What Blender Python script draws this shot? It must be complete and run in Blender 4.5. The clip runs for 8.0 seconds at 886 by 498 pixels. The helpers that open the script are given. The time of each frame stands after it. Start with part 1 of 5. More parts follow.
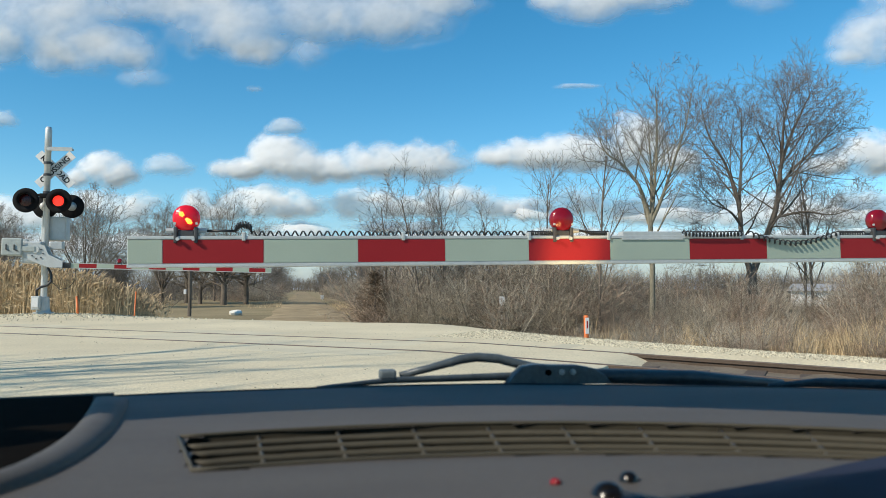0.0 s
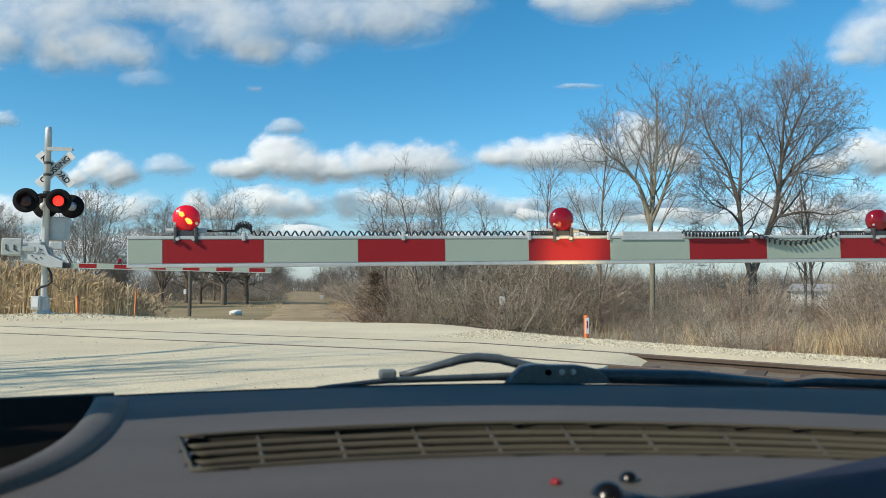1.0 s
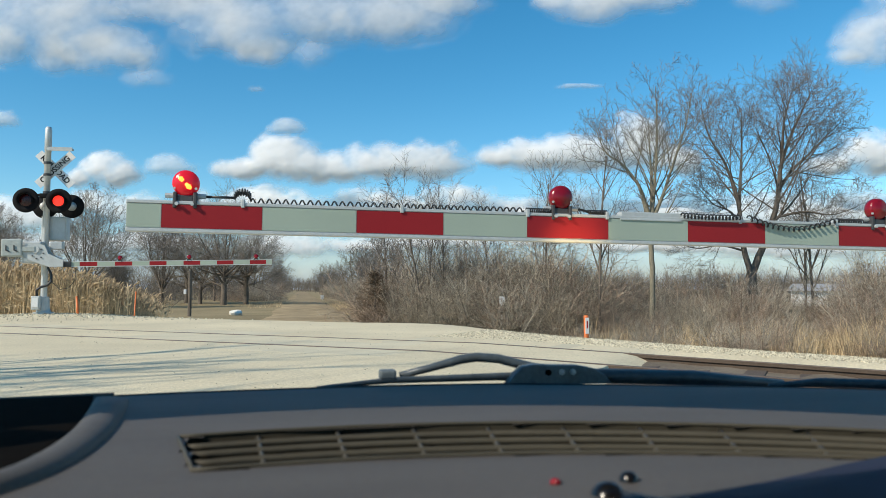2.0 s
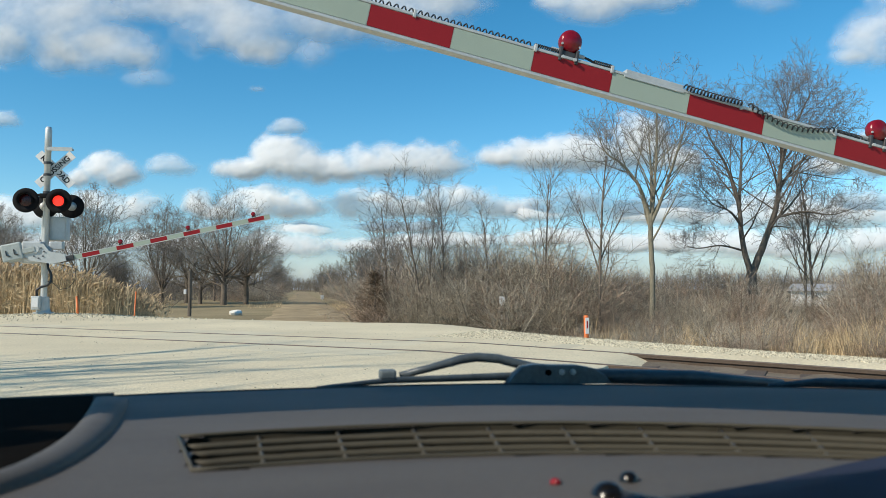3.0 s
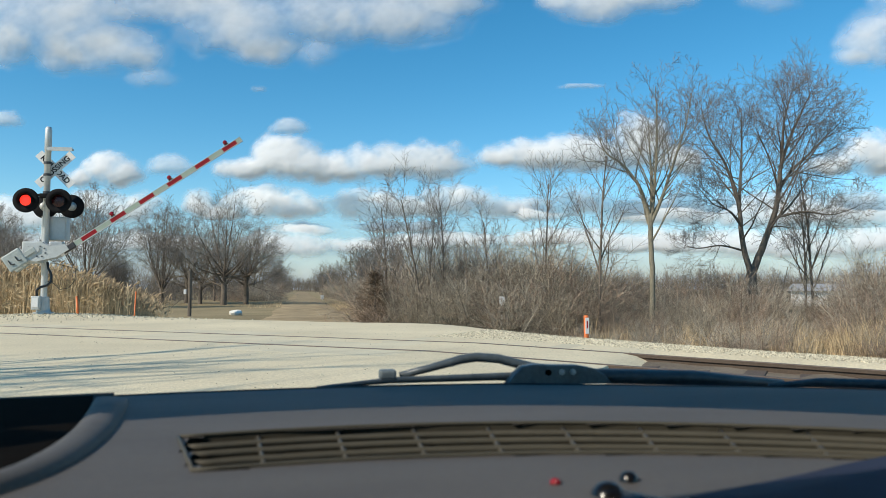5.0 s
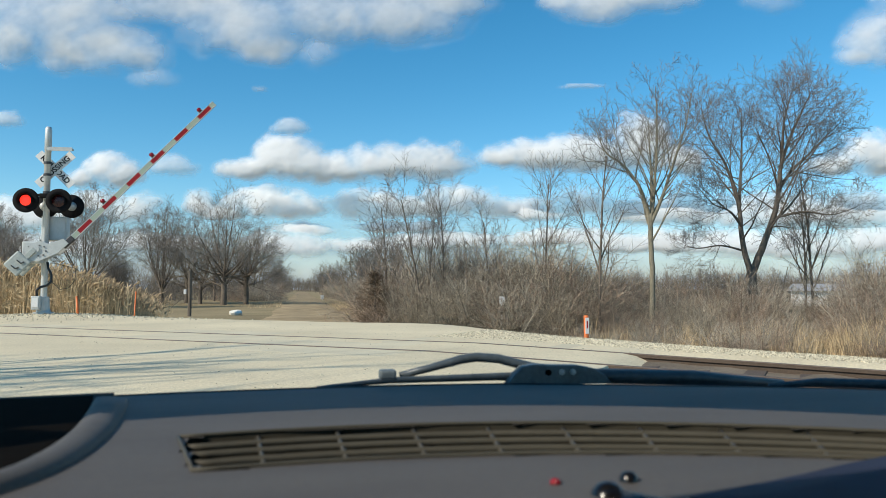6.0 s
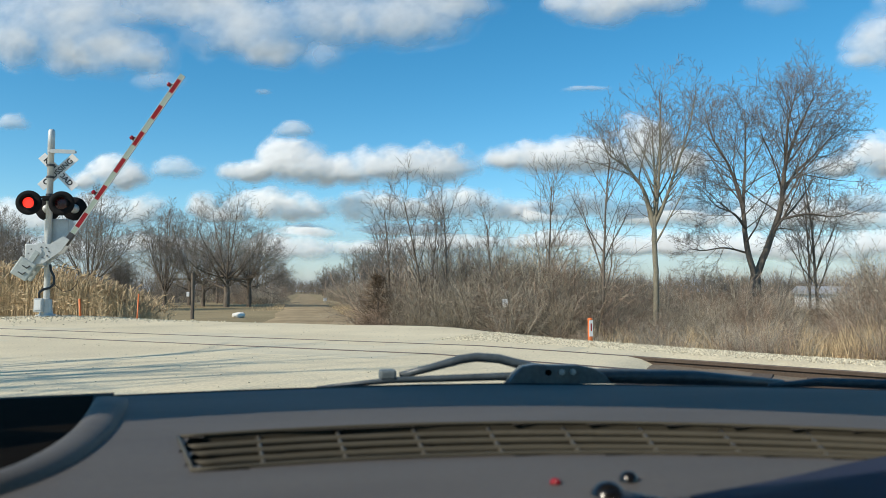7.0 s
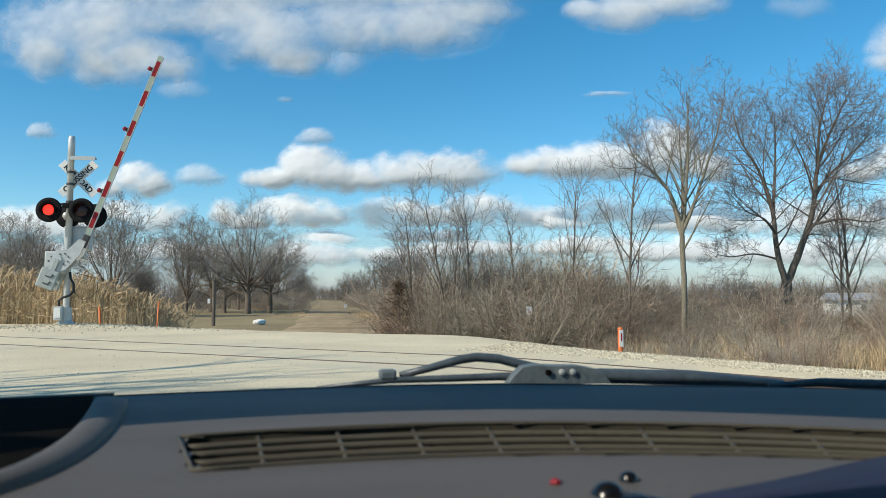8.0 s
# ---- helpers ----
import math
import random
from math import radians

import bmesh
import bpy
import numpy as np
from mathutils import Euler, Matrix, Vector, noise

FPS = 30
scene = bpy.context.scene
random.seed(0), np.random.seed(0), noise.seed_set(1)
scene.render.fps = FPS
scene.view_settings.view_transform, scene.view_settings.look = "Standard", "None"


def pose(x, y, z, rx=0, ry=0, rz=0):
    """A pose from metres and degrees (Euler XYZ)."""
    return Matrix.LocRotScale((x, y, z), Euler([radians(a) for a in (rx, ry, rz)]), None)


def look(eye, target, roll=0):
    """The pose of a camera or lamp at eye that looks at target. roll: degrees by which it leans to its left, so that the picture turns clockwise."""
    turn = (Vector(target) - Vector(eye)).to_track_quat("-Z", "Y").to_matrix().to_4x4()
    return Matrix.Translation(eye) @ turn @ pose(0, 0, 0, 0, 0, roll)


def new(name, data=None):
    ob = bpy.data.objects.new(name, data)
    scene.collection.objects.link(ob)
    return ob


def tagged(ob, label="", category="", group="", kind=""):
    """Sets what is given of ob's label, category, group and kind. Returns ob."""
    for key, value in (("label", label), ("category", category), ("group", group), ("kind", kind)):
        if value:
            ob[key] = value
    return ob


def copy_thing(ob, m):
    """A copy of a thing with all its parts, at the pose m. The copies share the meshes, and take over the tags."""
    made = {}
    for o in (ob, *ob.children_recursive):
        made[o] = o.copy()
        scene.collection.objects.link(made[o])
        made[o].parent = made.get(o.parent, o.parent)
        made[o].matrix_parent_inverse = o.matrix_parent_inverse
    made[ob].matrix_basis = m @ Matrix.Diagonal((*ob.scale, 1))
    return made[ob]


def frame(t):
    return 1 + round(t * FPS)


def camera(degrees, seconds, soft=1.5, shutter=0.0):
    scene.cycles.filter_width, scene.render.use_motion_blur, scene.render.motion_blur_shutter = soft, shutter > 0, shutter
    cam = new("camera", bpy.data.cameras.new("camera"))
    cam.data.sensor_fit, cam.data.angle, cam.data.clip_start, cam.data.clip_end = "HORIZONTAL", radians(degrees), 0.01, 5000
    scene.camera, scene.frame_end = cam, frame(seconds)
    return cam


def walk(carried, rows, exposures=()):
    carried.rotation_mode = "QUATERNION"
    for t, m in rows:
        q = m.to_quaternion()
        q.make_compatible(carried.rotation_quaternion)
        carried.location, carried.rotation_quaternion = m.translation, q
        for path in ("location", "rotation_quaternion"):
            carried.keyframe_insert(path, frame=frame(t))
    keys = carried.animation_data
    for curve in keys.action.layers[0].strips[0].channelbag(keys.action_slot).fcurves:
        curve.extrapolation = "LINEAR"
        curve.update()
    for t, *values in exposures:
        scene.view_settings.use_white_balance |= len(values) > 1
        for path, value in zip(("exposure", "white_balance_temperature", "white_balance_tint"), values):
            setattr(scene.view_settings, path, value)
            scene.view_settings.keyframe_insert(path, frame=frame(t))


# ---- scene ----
cam = camera(62, 8.0, soft=0.8)
cam.data.dof.use_dof = True
cam.data.dof.focus_distance = 14.0
cam.data.dof.aperture_fstop = 11.0

EYE_Z = 0.75
# seconds, metres forward, metres up, turn to the left in degrees, lift of the nose in degrees
DRIVE = [
    (0.0, 0.0, 0.0, 0.0, 0.0),
    (6.5, 0.0, 0.0, 0.0, 0.0),
    (6.7, 0.004, 0.0, 0.02, 0.03),
    (7.0, 0.05, 0.0, 0.21, 0.19),
    (7.25, 0.12, 0.01, 0.52, 0.26),
    (7.5, 0.22, 0.02, 0.92, 0.33),
    (7.75, 0.33, 0.03, 1.33, 0.48),
    (8.0, 0.46, 0.04, 1.77, 0.67),
]


def seat_pose(fwd, up, turn, lift):
    yaw, pitch = radians(10.9 - turn), radians(3.11 + lift)
    eye = Vector((0, fwd, EYE_Z + up))
    way = Vector((math.sin(yaw) * math.cos(pitch), math.cos(yaw) * math.cos(pitch), math.sin(pitch)))
    return look(eye, eye + way)


CAMERA_ROWS = [(t, seat_pose(f, u, a, b)) for t, f, u, a, b in DRIVE]
REST = CAMERA_ROWS[0][1]
walk(cam, CAMERA_ROWS)

# ---- light ----
SUN_EL, SUN_TO = radians(36), Vector((0.913, 0.409))      # the sun shines towards SUN_TO
scene.view_settings.exposure = 0.0
world = bpy.data.worlds.new("sky")
scene.world = world
world.use_nodes = True
nt = world.node_tree
sky = nt.nodes.new("ShaderNodeTexSky")
sky.sky_type, sky.sun_disc = "NISHITA", False
sky.sun_elevation = SUN_EL
sky.sun_rotation = math.atan2(-SUN_TO.x, -SUN_TO.y)
sky.altitude, sky.air_density, sky.dust_density, sky.ozone_density = 250, 1.0, 0.0, 4.0
nt.nodes["Background"].inputs["Strength"].default_value = 0.145
vivid = nt.nodes.new("ShaderNodeHueSaturation")
vivid.inputs["Hue"].default_value, vivid.inputs["Saturation"].default_value = 0.485, 1.29
nt.links.new(sky.outputs[0], vivid.inputs["Color"])
nt.links.new(vivid.outputs[0], nt.nodes["Background"].inputs["Color"])
sun = new("sun", bpy.data.lights.new("sun", "SUN"))
sun.data.energy, sun.data.angle, sun.data.color = 4.8, radians(0.53), (1.0, 0.90, 0.75)
sun.matrix_world = look((0, 0, 60), Vector((0, 0, 60)) + Vector((SUN_TO.x * math.cos(SUN_EL), SUN_TO.y * math.cos(SUN_EL), -math.sin(SUN_EL))))

# added spot lamp, just ahead of the car's headlight, to brighten the lowered gate arm
beam = new("arm_brightening_spot", bpy.data.lights.new("arm_brightening_spot", "SPOT"))
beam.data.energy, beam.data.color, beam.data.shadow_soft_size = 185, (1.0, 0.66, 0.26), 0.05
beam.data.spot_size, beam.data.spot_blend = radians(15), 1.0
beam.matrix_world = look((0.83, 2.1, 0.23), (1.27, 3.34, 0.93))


# ---- materials ----
def material(name, color, rough=0.6, metal=0.0, vary=0.25, scale=3.0, fine=40.0, bump=0.2, bump_scale=60.0,
             other=None, island=0.0, emit=0.0, spec=0.5, stretch=(1, 1, 1), bump_dist=0.01):
    """A surface whose colour varies at two scales, with fine relief."""
    m = bpy.data.materials.new(name)
    m.use_nodes = True
    n, l = m.node_tree.nodes, m.node_tree.links
    b = n["Principled BSDF"]
    b.inputs["Roughness"].default_value, b.inputs["Metallic"].default_value = rough, metal
    b.inputs["Specular IOR Level"].default_value = spec
    co = n.new("ShaderNodeTexCoord")
    mp = n.new("ShaderNodeMapping")
    mp.inputs["Scale"].default_value = stretch
    l.new(co.outputs["Object"], mp.inputs["Vector"])

    def grain(s, detail):
        t = n.new("ShaderNodeTexNoise")
        t.inputs["Scale"].default_value, t.inputs["Detail"].default_value = s, detail
        l.new(mp.outputs[0], t.inputs["Vector"])
        return t.outputs["Fac"]

    big, small = grain(scale, 4), grain(fine, 3)
    add = n.new("ShaderNodeMath")
    add.operation = "MULTIPLY_ADD"
    add.inputs[1].default_value = 0.5
    l.new(small, add.inputs[0])
    half = n.new("ShaderNodeMath")
    half.operation = "MULTIPLY"
    half.inputs[1].default_value = 0.5
    l.new(big, half.inputs[0])
    l.new(half.outputs[0], add.inputs[2])
    fac = add.outputs[0]
    if island:
        geo = n.new("ShaderNodeNewGeometry")
        mix = n.new("ShaderNodeMix")
        mix.inputs[0].default_value = island
        l.new(fac, mix.inputs[2])
        l.new(geo.outputs["Random Per Island"], mix.inputs[3])
        fac = mix.outputs[0]
    ramp = n.new("ShaderNodeValToRGB")
    e = ramp.color_ramp.elements
    c = Vector(color)
    o = Vector(other) if other else c * (1 + vary)
    lo = c * (1 - vary)
    e[0].position, e[1].position = 0.3, 0.7
    e[0].color, e[1].color = (*lo, 1), (*o, 1)
    l.new(fac, ramp.inputs[0])
    l.new(ramp.outputs[0], b.inputs["Base Color"])
    if bump:
        bp = n.new("ShaderNodeBump")
        bp.inputs["Strength"].default_value, bp.inputs["Distance"].default_value = bump, bump_dist
        l.new(grain(bump_scale, 3), bp.inputs["Height"])
        l.new(bp.outputs[0], b.inputs["Normal"])
    if emit:
        b.inputs["Emission Color"].default_value = (*color, 1)
        b.inputs["Emission Strength"].default_value = emit
    return m


GRAVEL = material("pale_limestone_gravel", (0.655, 0.57, 0.395), 0.95, vary=0.22, scale=0.45, fine=34, bump=0.45, bump_scale=60, bump_dist=0.02, spec=0.1)
STONE = material("crushed_stone", (0.50, 0.455, 0.34), 0.95, vary=0.42, island=0.6, bump=0.3, spec=0.1)
# stretched tone lays shade bands across the dirt, besides its own variation
DIRT = material("packed_dirt_shade_bands", (0.36, 0.262, 0.145), 0.95, vary=0.5, other=(0.50, 0.385, 0.23), scale=0.9, fine=9, bump=0.4, spec=0.1, stretch=(0.15, 0.32, 1))
TURF = material("dormant_grass", (0.29, 0.23, 0.13), 0.95, vary=0.35, scale=0.25, fine=7, bump=0.6, bump_scale=25, spec=0.1)
BALLAST = material("rusty_ballast", (0.205, 0.168, 0.125), 0.95, vary=0.3, scale=2, fine=30, bump=0.7, bump_scale=30, bump_dist=0.03, spec=0.1)
CONCRETE = material("crossing_concrete", (0.61, 0.545, 0.39), 0.9, vary=0.14, scale=1.5, fine=30, bump=0.3, spec=0.15)
RUBBER = material("black_rubber", (0.03, 0.027, 0.024), 0.7, bump=0.1)
RAIL = material("rusty_rail_steel", (0.10, 0.072, 0.052), 0.7, metal=0.4, scale=4)
RAILTOP = material("worn_rail_head", (0.14, 0.105, 0.08), 0.6, metal=0.3)
TIE = material("creosoted_wood", (0.10, 0.075, 0.055), 0.9, vary=0.4, scale=5, stretch=(1, 8, 8))
BARK = material("grey_bark", (0.15, 0.125, 0.10), 0.95, vary=0.4, scale=5, fine=40, bump=0.8, bump_scale=30, stretch=(1, 1, 0.3), spec=0.1)
PALE_BARK = material("pale_bark", (0.215, 0.195, 0.145), 0.95, vary=0.35, scale=3, fine=30, bump=0.7, bump_scale=25, stretch=(1, 1, 0.3), spec=0.1)
TWIG = material("bare_twigs", (0.29, 0.25, 0.19), 0.95, vary=0.55, scale=1, bump=0, island=0.5, spec=0.1)
TREE_TWIG = material("dark_tree_twigs", (0.175, 0.157, 0.14), 0.95, vary=0.4, scale=1, bump=0, island=0.5, spec=0.1)
# paler than the twigs of the nearer trees
OAK_TWIG = material("pale_far_oak_twigs", (0.215, 0.193, 0.168), 0.95, vary=0.4, scale=1, bump=0, island=0.5, spec=0.1)
RED_TWIG = material("reddish_twigs", (0.275, 0.208, 0.155), 0.95, vary=0.55, scale=1, bump=0, island=0.5, spec=0.1)
GREY_TWIG = material("grey_brown_twigs", (0.335, 0.298, 0.238), 0.95, vary=0.55, scale=1, bump=0, island=0.5, spec=0.1)
WILLOW = material("ochre_willow_twigs", (0.38, 0.22, 0.07), 0.95, vary=0.3, bump=0, island=0.5, spec=0.1)
CEDAR = material("bronzed_cedar_sprays", (0.135, 0.10, 0.068), 0.9, vary=0.4, bump=0, island=0.6, spec=0.1)
REED = material("dry_reed", (0.57, 0.45, 0.285), 0.9, vary=0.3, bump=0, island=0.7, spec=0.1)
PLUME = material("reed_plume", (0.47, 0.36, 0.23), 0.95, vary=0.35, bump=0, island=0.7, spec=0.1)
STRAW = material("dead_grass", (0.45, 0.345, 0.21), 0.9, vary=0.55, bump=0, island=0.8, spec=0.1)
GALV = material("galvanised_steel", (0.52, 0.54, 0.53), 0.5, metal=0.35, vary=0.15, scale=4, fine=25, bump=0.1)
WEIGHT = material("dull_grey_green_cast_iron", (0.34, 0.375, 0.36), 0.6, metal=0.1, vary=0.2, scale=4, fine=25, bump=0.2)
ALU = material("weathered_aluminium_paint", (0.47, 0.49, 0.48), 0.5, metal=0.2, vary=0.12, scale=5, bump=0.1)
WHITE_SHEET = material("white_reflective_sheeting", (0.33, 0.39, 0.32), 0.45, spec=0.25, vary=0.06, scale=3, fine=300, bump=0.04, bump_scale=400)
RED_SHEET = material("red_reflective_sheeting", (0.265, 0.016, 0.02), 0.45, spec=0.2, vary=0.1, scale=3, fine=300, bump=0.04, bump_scale=400)
SIGN_WHITE = material("white_sign_paint", (0.72, 0.72, 0.70), 0.6, vary=0.08, scale=6)
BLACK = material("black_paint", (0.008, 0.008, 0.009), 0.8, spec=0.15, vary=0.3, scale=8, bump=0.05)
GLOSS_BLACK = material("glossy_black_plastic", (0.005, 0.005, 0.006), 0.22, bump=0)
CABLE = material("black_cable", (0.014, 0.015, 0.016), 0.4, bump=0)
LENS = material("dark_red_lens", (0.035, 0.005, 0.006), 0.25, vary=0.2, scale=40, bump=0.2, bump_scale=120)
LENS_LIT = material("lit_red_plastic_lens", (0.62, 0.008, 0.02), 0.18, vary=0.15, scale=30, bump=0.15, bump_scale=200, emit=0.22)
LENS_RED = material("red_plastic_lens", (0.20, 0.003, 0.010), 0.18, vary=0.15, scale=30, bump=0.15, bump_scale=200)
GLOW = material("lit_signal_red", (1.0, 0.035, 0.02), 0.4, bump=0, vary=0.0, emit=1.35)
FILAMENT = material("lit_filament", (1.0, 0.22, 0.03), 0.4, bump=0, vary=0.0, emit=3.5)
# glow added to the unseen headlights to match the spot lamp
HEADLAMP = material("added_headlight_glow", (1.0, 0.93, 0.78), 0.2, bump=0, vary=0.0, emit=3.0)
GREY_FOOT = material("dark_grey_casting", (0.06, 0.06, 0.062), 0.5, metal=0.3)
ORANGE = material("orange_marker_plastic", (0.66, 0.16, 0.035), 0.5, vary=0.12)
DASH = material("grey_dashboard_vinyl", (0.088, 0.082, 0.077), 0.62, vary=0.26, scale=7, fine=300, bump=0.25, bump_scale=420, bump_dist=0.001, spec=0.35, stretch=(0.5, 2.2, 1))
TRIM = material("grey_vent_plastic", (0.066, 0.061, 0.047), 0.6, vary=0.12, scale=20, bump=0.1, spec=0.3)
# vent floor in a darker olive brown than the slats
SHELF = material("olive_dark_vent_floor", (0.036, 0.033, 0.025), 0.9, bump=0.1, spec=0.1)
NEAR_BLACK = material("near_black_matt", (0.006, 0.005, 0.004), 0.95, bump=0.05, spec=0.02)
# joint in a paler grey-teal than the blade
WIPER_JOINT = material("grey_teal_wiper_joint", (0.115, 0.142, 0.156), 0.5, vary=0.35, scale=40, fine=150, bump=0.15)
# blue tint stands for reflected sky, put into the black plastic's colour
WIPER = material("black_wiper_sky_tint", (0.06, 0.078, 0.092), 0.42, vary=0.3, scale=30, fine=120, bump=0.1)
NAVY = material("navy_patch", (0.006, 0.011, 0.042), 0.8, vary=0.3, scale=30, fine=500, bump=0.3, bump_scale=600, bump_dist=0.001)
PAINT = material("dark_blue_car_paint", (0.02, 0.035, 0.06), 0.3, metal=0.2)
# pale beige, to bounce warm light onto the dashboard
HEADLINER = material("beige_headliner", (0.62, 0.56, 0.47), 0.95, bump=0.1)
SIDING = material("white_siding", (0.7, 0.7, 0.68), 0.7, vary=0.08, scale=1, stretch=(1, 1, 8))
ROOFING = material("grey_shingles", (0.28, 0.29, 0.30), 0.9, scale=2)
PANE = material("dark_window_glass", (0.03, 0.04, 0.05), 0.1, bump=0)
ROCK = material("white_rock", (0.75, 0.72, 0.64), 0.9, vary=0.15, scale=3)
FOREST = material("distant_bare_woods", (0.14, 0.122, 0.102), 1.0, vary=0.4, scale=0.3, fine=2, bump=0, island=0.4, spec=0.05)


def cloud_material(name, tone, through_share=0.28):
    m = bpy.data.materials.new(name)
    m.use_nodes = True
    n, l = m.node_tree.nodes, m.node_tree.links
    n.remove(n["Principled BSDF"])
    d, tr, mix = n.new("ShaderNodeBsdfDiffuse"), n.new("ShaderNodeBsdfTransparent"), n.new("ShaderNodeMixShader")
    d.inputs["Color"].default_value = (*tone, 1)
    at = n.new("ShaderNodeAttribute")
    at.attribute_name = "rim_fade"
    glow_through, body = n.new("ShaderNodeBsdfTranslucent"), n.new("ShaderNodeMixShader")
    glow_through.inputs["Color"].default_value = (*tone, 1)
    body.inputs[0].default_value = through_share
    l.new(d.outputs[0], body.inputs[1])
    l.new(glow_through.outputs[0], body.inputs[2])
    l.new(at.outputs["Fac"], mix.inputs[0])
    l.new(tr.outputs[0], mix.inputs[1])
    l.new(body.outputs[0], mix.inputs[2])
    l.new(mix.outputs[0], n["Material Output"].inputs[0])
    return m


CLOUD = cloud_material("cumulus", (0.90, 0.90, 0.91))
LOW_CLOUD = cloud_material("hazy_distant_cumulus", (0.87, 0.88, 0.90), 0.12)
HAZE = cloud_material("far_haze", (0.52, 0.62, 0.82), 0.5)


# ---- building blocks ----
class Geo:
    """Vertices and faces of one mesh, with a material slot for each face."""

    def __init__(self):
        self.v, self.f, self.s = [], [], []

    def add(self, verts, faces, slot=0, m=None):
        k = len(self.v)
        self.v += [tuple(m @ Vector(p)) for p in verts] if m else [tuple(p) for p in verts]
        self.f += [tuple(k + i for i in face) for face in faces]
        self.s += [slot] * len(faces)
        return self

    def box(self, x0, x1, y0, y1, z0, z1, bevel=0.0, slot=0, m=None):
        """A box with its edges bevelled."""
        if bevel <= 0:
            v = [(x, y, z) for z in (z0, z1) for y in (y0, y1) for x in (x0, x1)]
            return self.add(v, [(0, 2, 3, 1), (4, 5, 7, 6), (0, 1, 5, 4), (2, 6, 7, 3), (0, 4, 6, 2), (1, 3, 7, 5)], slot, m)
        bm = bmesh.new()
        bmesh.ops.create_cube(bm, size=1)
        for p in bm.verts:
            p.co = Vector(((x0 + x1) / 2 + p.co.x * (x1 - x0), (y0 + y1) / 2 + p.co.y * (y1 - y0), (z0 + z1) / 2 + p.co.z * (z1 - z0)))
        bmesh.ops.bevel(bm, geom=bm.edges[:], offset=bevel, segments=2, affect="EDGES", profile=0.5)
        bm.verts.index_update()
        self.add([p.co for p in bm.verts], [[p.index for p in face.verts] for face in bm.faces], slot, m)
        bm.free()
        return self

    def tube(self, path, radii, n=6, slot=0, caps=True, m=None):
        """A tube along a path, its radius given at each point."""
        path = [Vector(p) for p in path]
        verts, faces = [], []
        side = None
        for i, p in enumerate(path):
            d = (path[min(i + 1, len(path) - 1)] - path[max(i - 1, 0)]).normalized()
            if side is None:
                side = d.orthogonal().normalized()
            else:
                side = (side - d * side.dot(d))
                side = side.normalized() if side.length > 1e-6 else d.orthogonal().normalized()
            up = d.cross(side)
            r = radii[i] if hasattr(radii, "__len__") else radii
            for k in range(n):
                a = 2 * math.pi * k / n
                verts.append(p + r * (math.cos(a) * side + math.sin(a) * up))
        for i in range(len(path) - 1):
            for k in range(n):
                a, b = i * n + k, i * n + (k + 1) % n
                faces.append((a, b, b + n, a + n))
        if caps:
            faces.append(tuple(range(n - 1, -1, -1)))
            faces.append(tuple(range(len(verts) - n, len(verts))))
        return self.add(verts, faces, slot, m)

    def lathe(self, profile, n=24, slot=0, m=None):
        """A profile of (radius, height) turned round z."""
        verts = [(r * math.cos(2 * math.pi * k / n), r * math.sin(2 * math.pi * k / n), h) for r, h in profile for k in range(n)]
        faces = [(i * n + k, i * n + (k + 1) % n, (i + 1) * n + (k + 1) % n, (i + 1) * n + k) for i in range(len(profile) - 1) for k in range(n)]
        return self.add(verts, faces, slot, m)

    def mesh(self, name, mats, smooth=False):
        me = bpy.data.meshes.new(name)
        me.from_pydata(self.v, [], self.f)
        for mm in (mats if isinstance(mats, (list, tuple)) else [mats]):
            me.materials.append(mm)
        me.polygons.foreach_set("material_index", self.s)
        if smooth:
            me.polygons.foreach_set("use_smooth", [True] * len(self.f))
        me.update()
        return me


def thing(name, m, label, category, group="", kind=""):
    ob = new(name)
    ob.empty_display_size = 0.2
    ob.matrix_basis = m
    return tagged(ob, label, category, group, kind)


def part(name, geo, mat, parent, label="", smooth=False, m=None):
    ob = new(name, geo.mesh(name, mat, smooth))
    ob.parent = parent
    if m:
        ob.matrix_basis = m
    return tagged(ob, label) if label else ob


def solid(name, geo, mat, label, category, m=None, smooth=False, group="", kind=""):
    ob = new(name, geo.mesh(name, mat, smooth))
    if m:
        ob.matrix_basis = m
    return tagged(ob, label, category, group, kind)


def smooth01(a, b, x):
    t = min(1.0, max(0.0, (x - a) / (b - a)))
    return t * t * (3 - 2 * t)


# ---- ground ----
ALONG, ACROSS = Vector((0.796, -0.605)), Vector((0.605, 0.796))     # of the railway track


def track_xy(q, s):
    p = ALONG * q + ACROSS * s
    return p.x, p.y


def ground_z(x, y):
    """The height of the land: a raised crossing, low land before and behind it."""
    q, s = x * 0.796 - y * 0.605, x * 0.605 + y * 0.796
    top = -min(0.7, 0.03 * max(0.0, q + 4))
    crest = 13.6 - 2.7 * smooth01(-7.5, -3.0, q) - 0.7 * smooth01(-3, 4, q)
    mound = 0.12 * math.exp(-((x + 6.3) ** 2 + (y - 20.0) ** 2) / 3.0)
    fall = 1 - smooth01(crest, crest + 4.2, s)
    low = -0.85
    top -= 0.16 * smooth01(-2.0, -1.5, q) * (smooth01(5.9, 6.4, s) - smooth01(9.45, 9.8, s))
    z = low + (top - low) * fall
    near = smooth01(1.0, 6.6, y)
    z = -0.5 + (z + 0.5) * near if y < 6.6 else z
    d = math.hypot(x, y)
    relief = 0.02 * noise.noise((x * 0.5, y * 0.5, 0)) + 0.05 * noise.noise((x * 0.07, y * 0.07, 3)) * smooth01(15, 30, d) * (1 - smooth01(70, 105, d))
    level = 0.1 + 0.9 * smooth01(1.7, 2.6, abs(s - 8.4))      # flat over the crossing panels
    return z + mound + relief * level


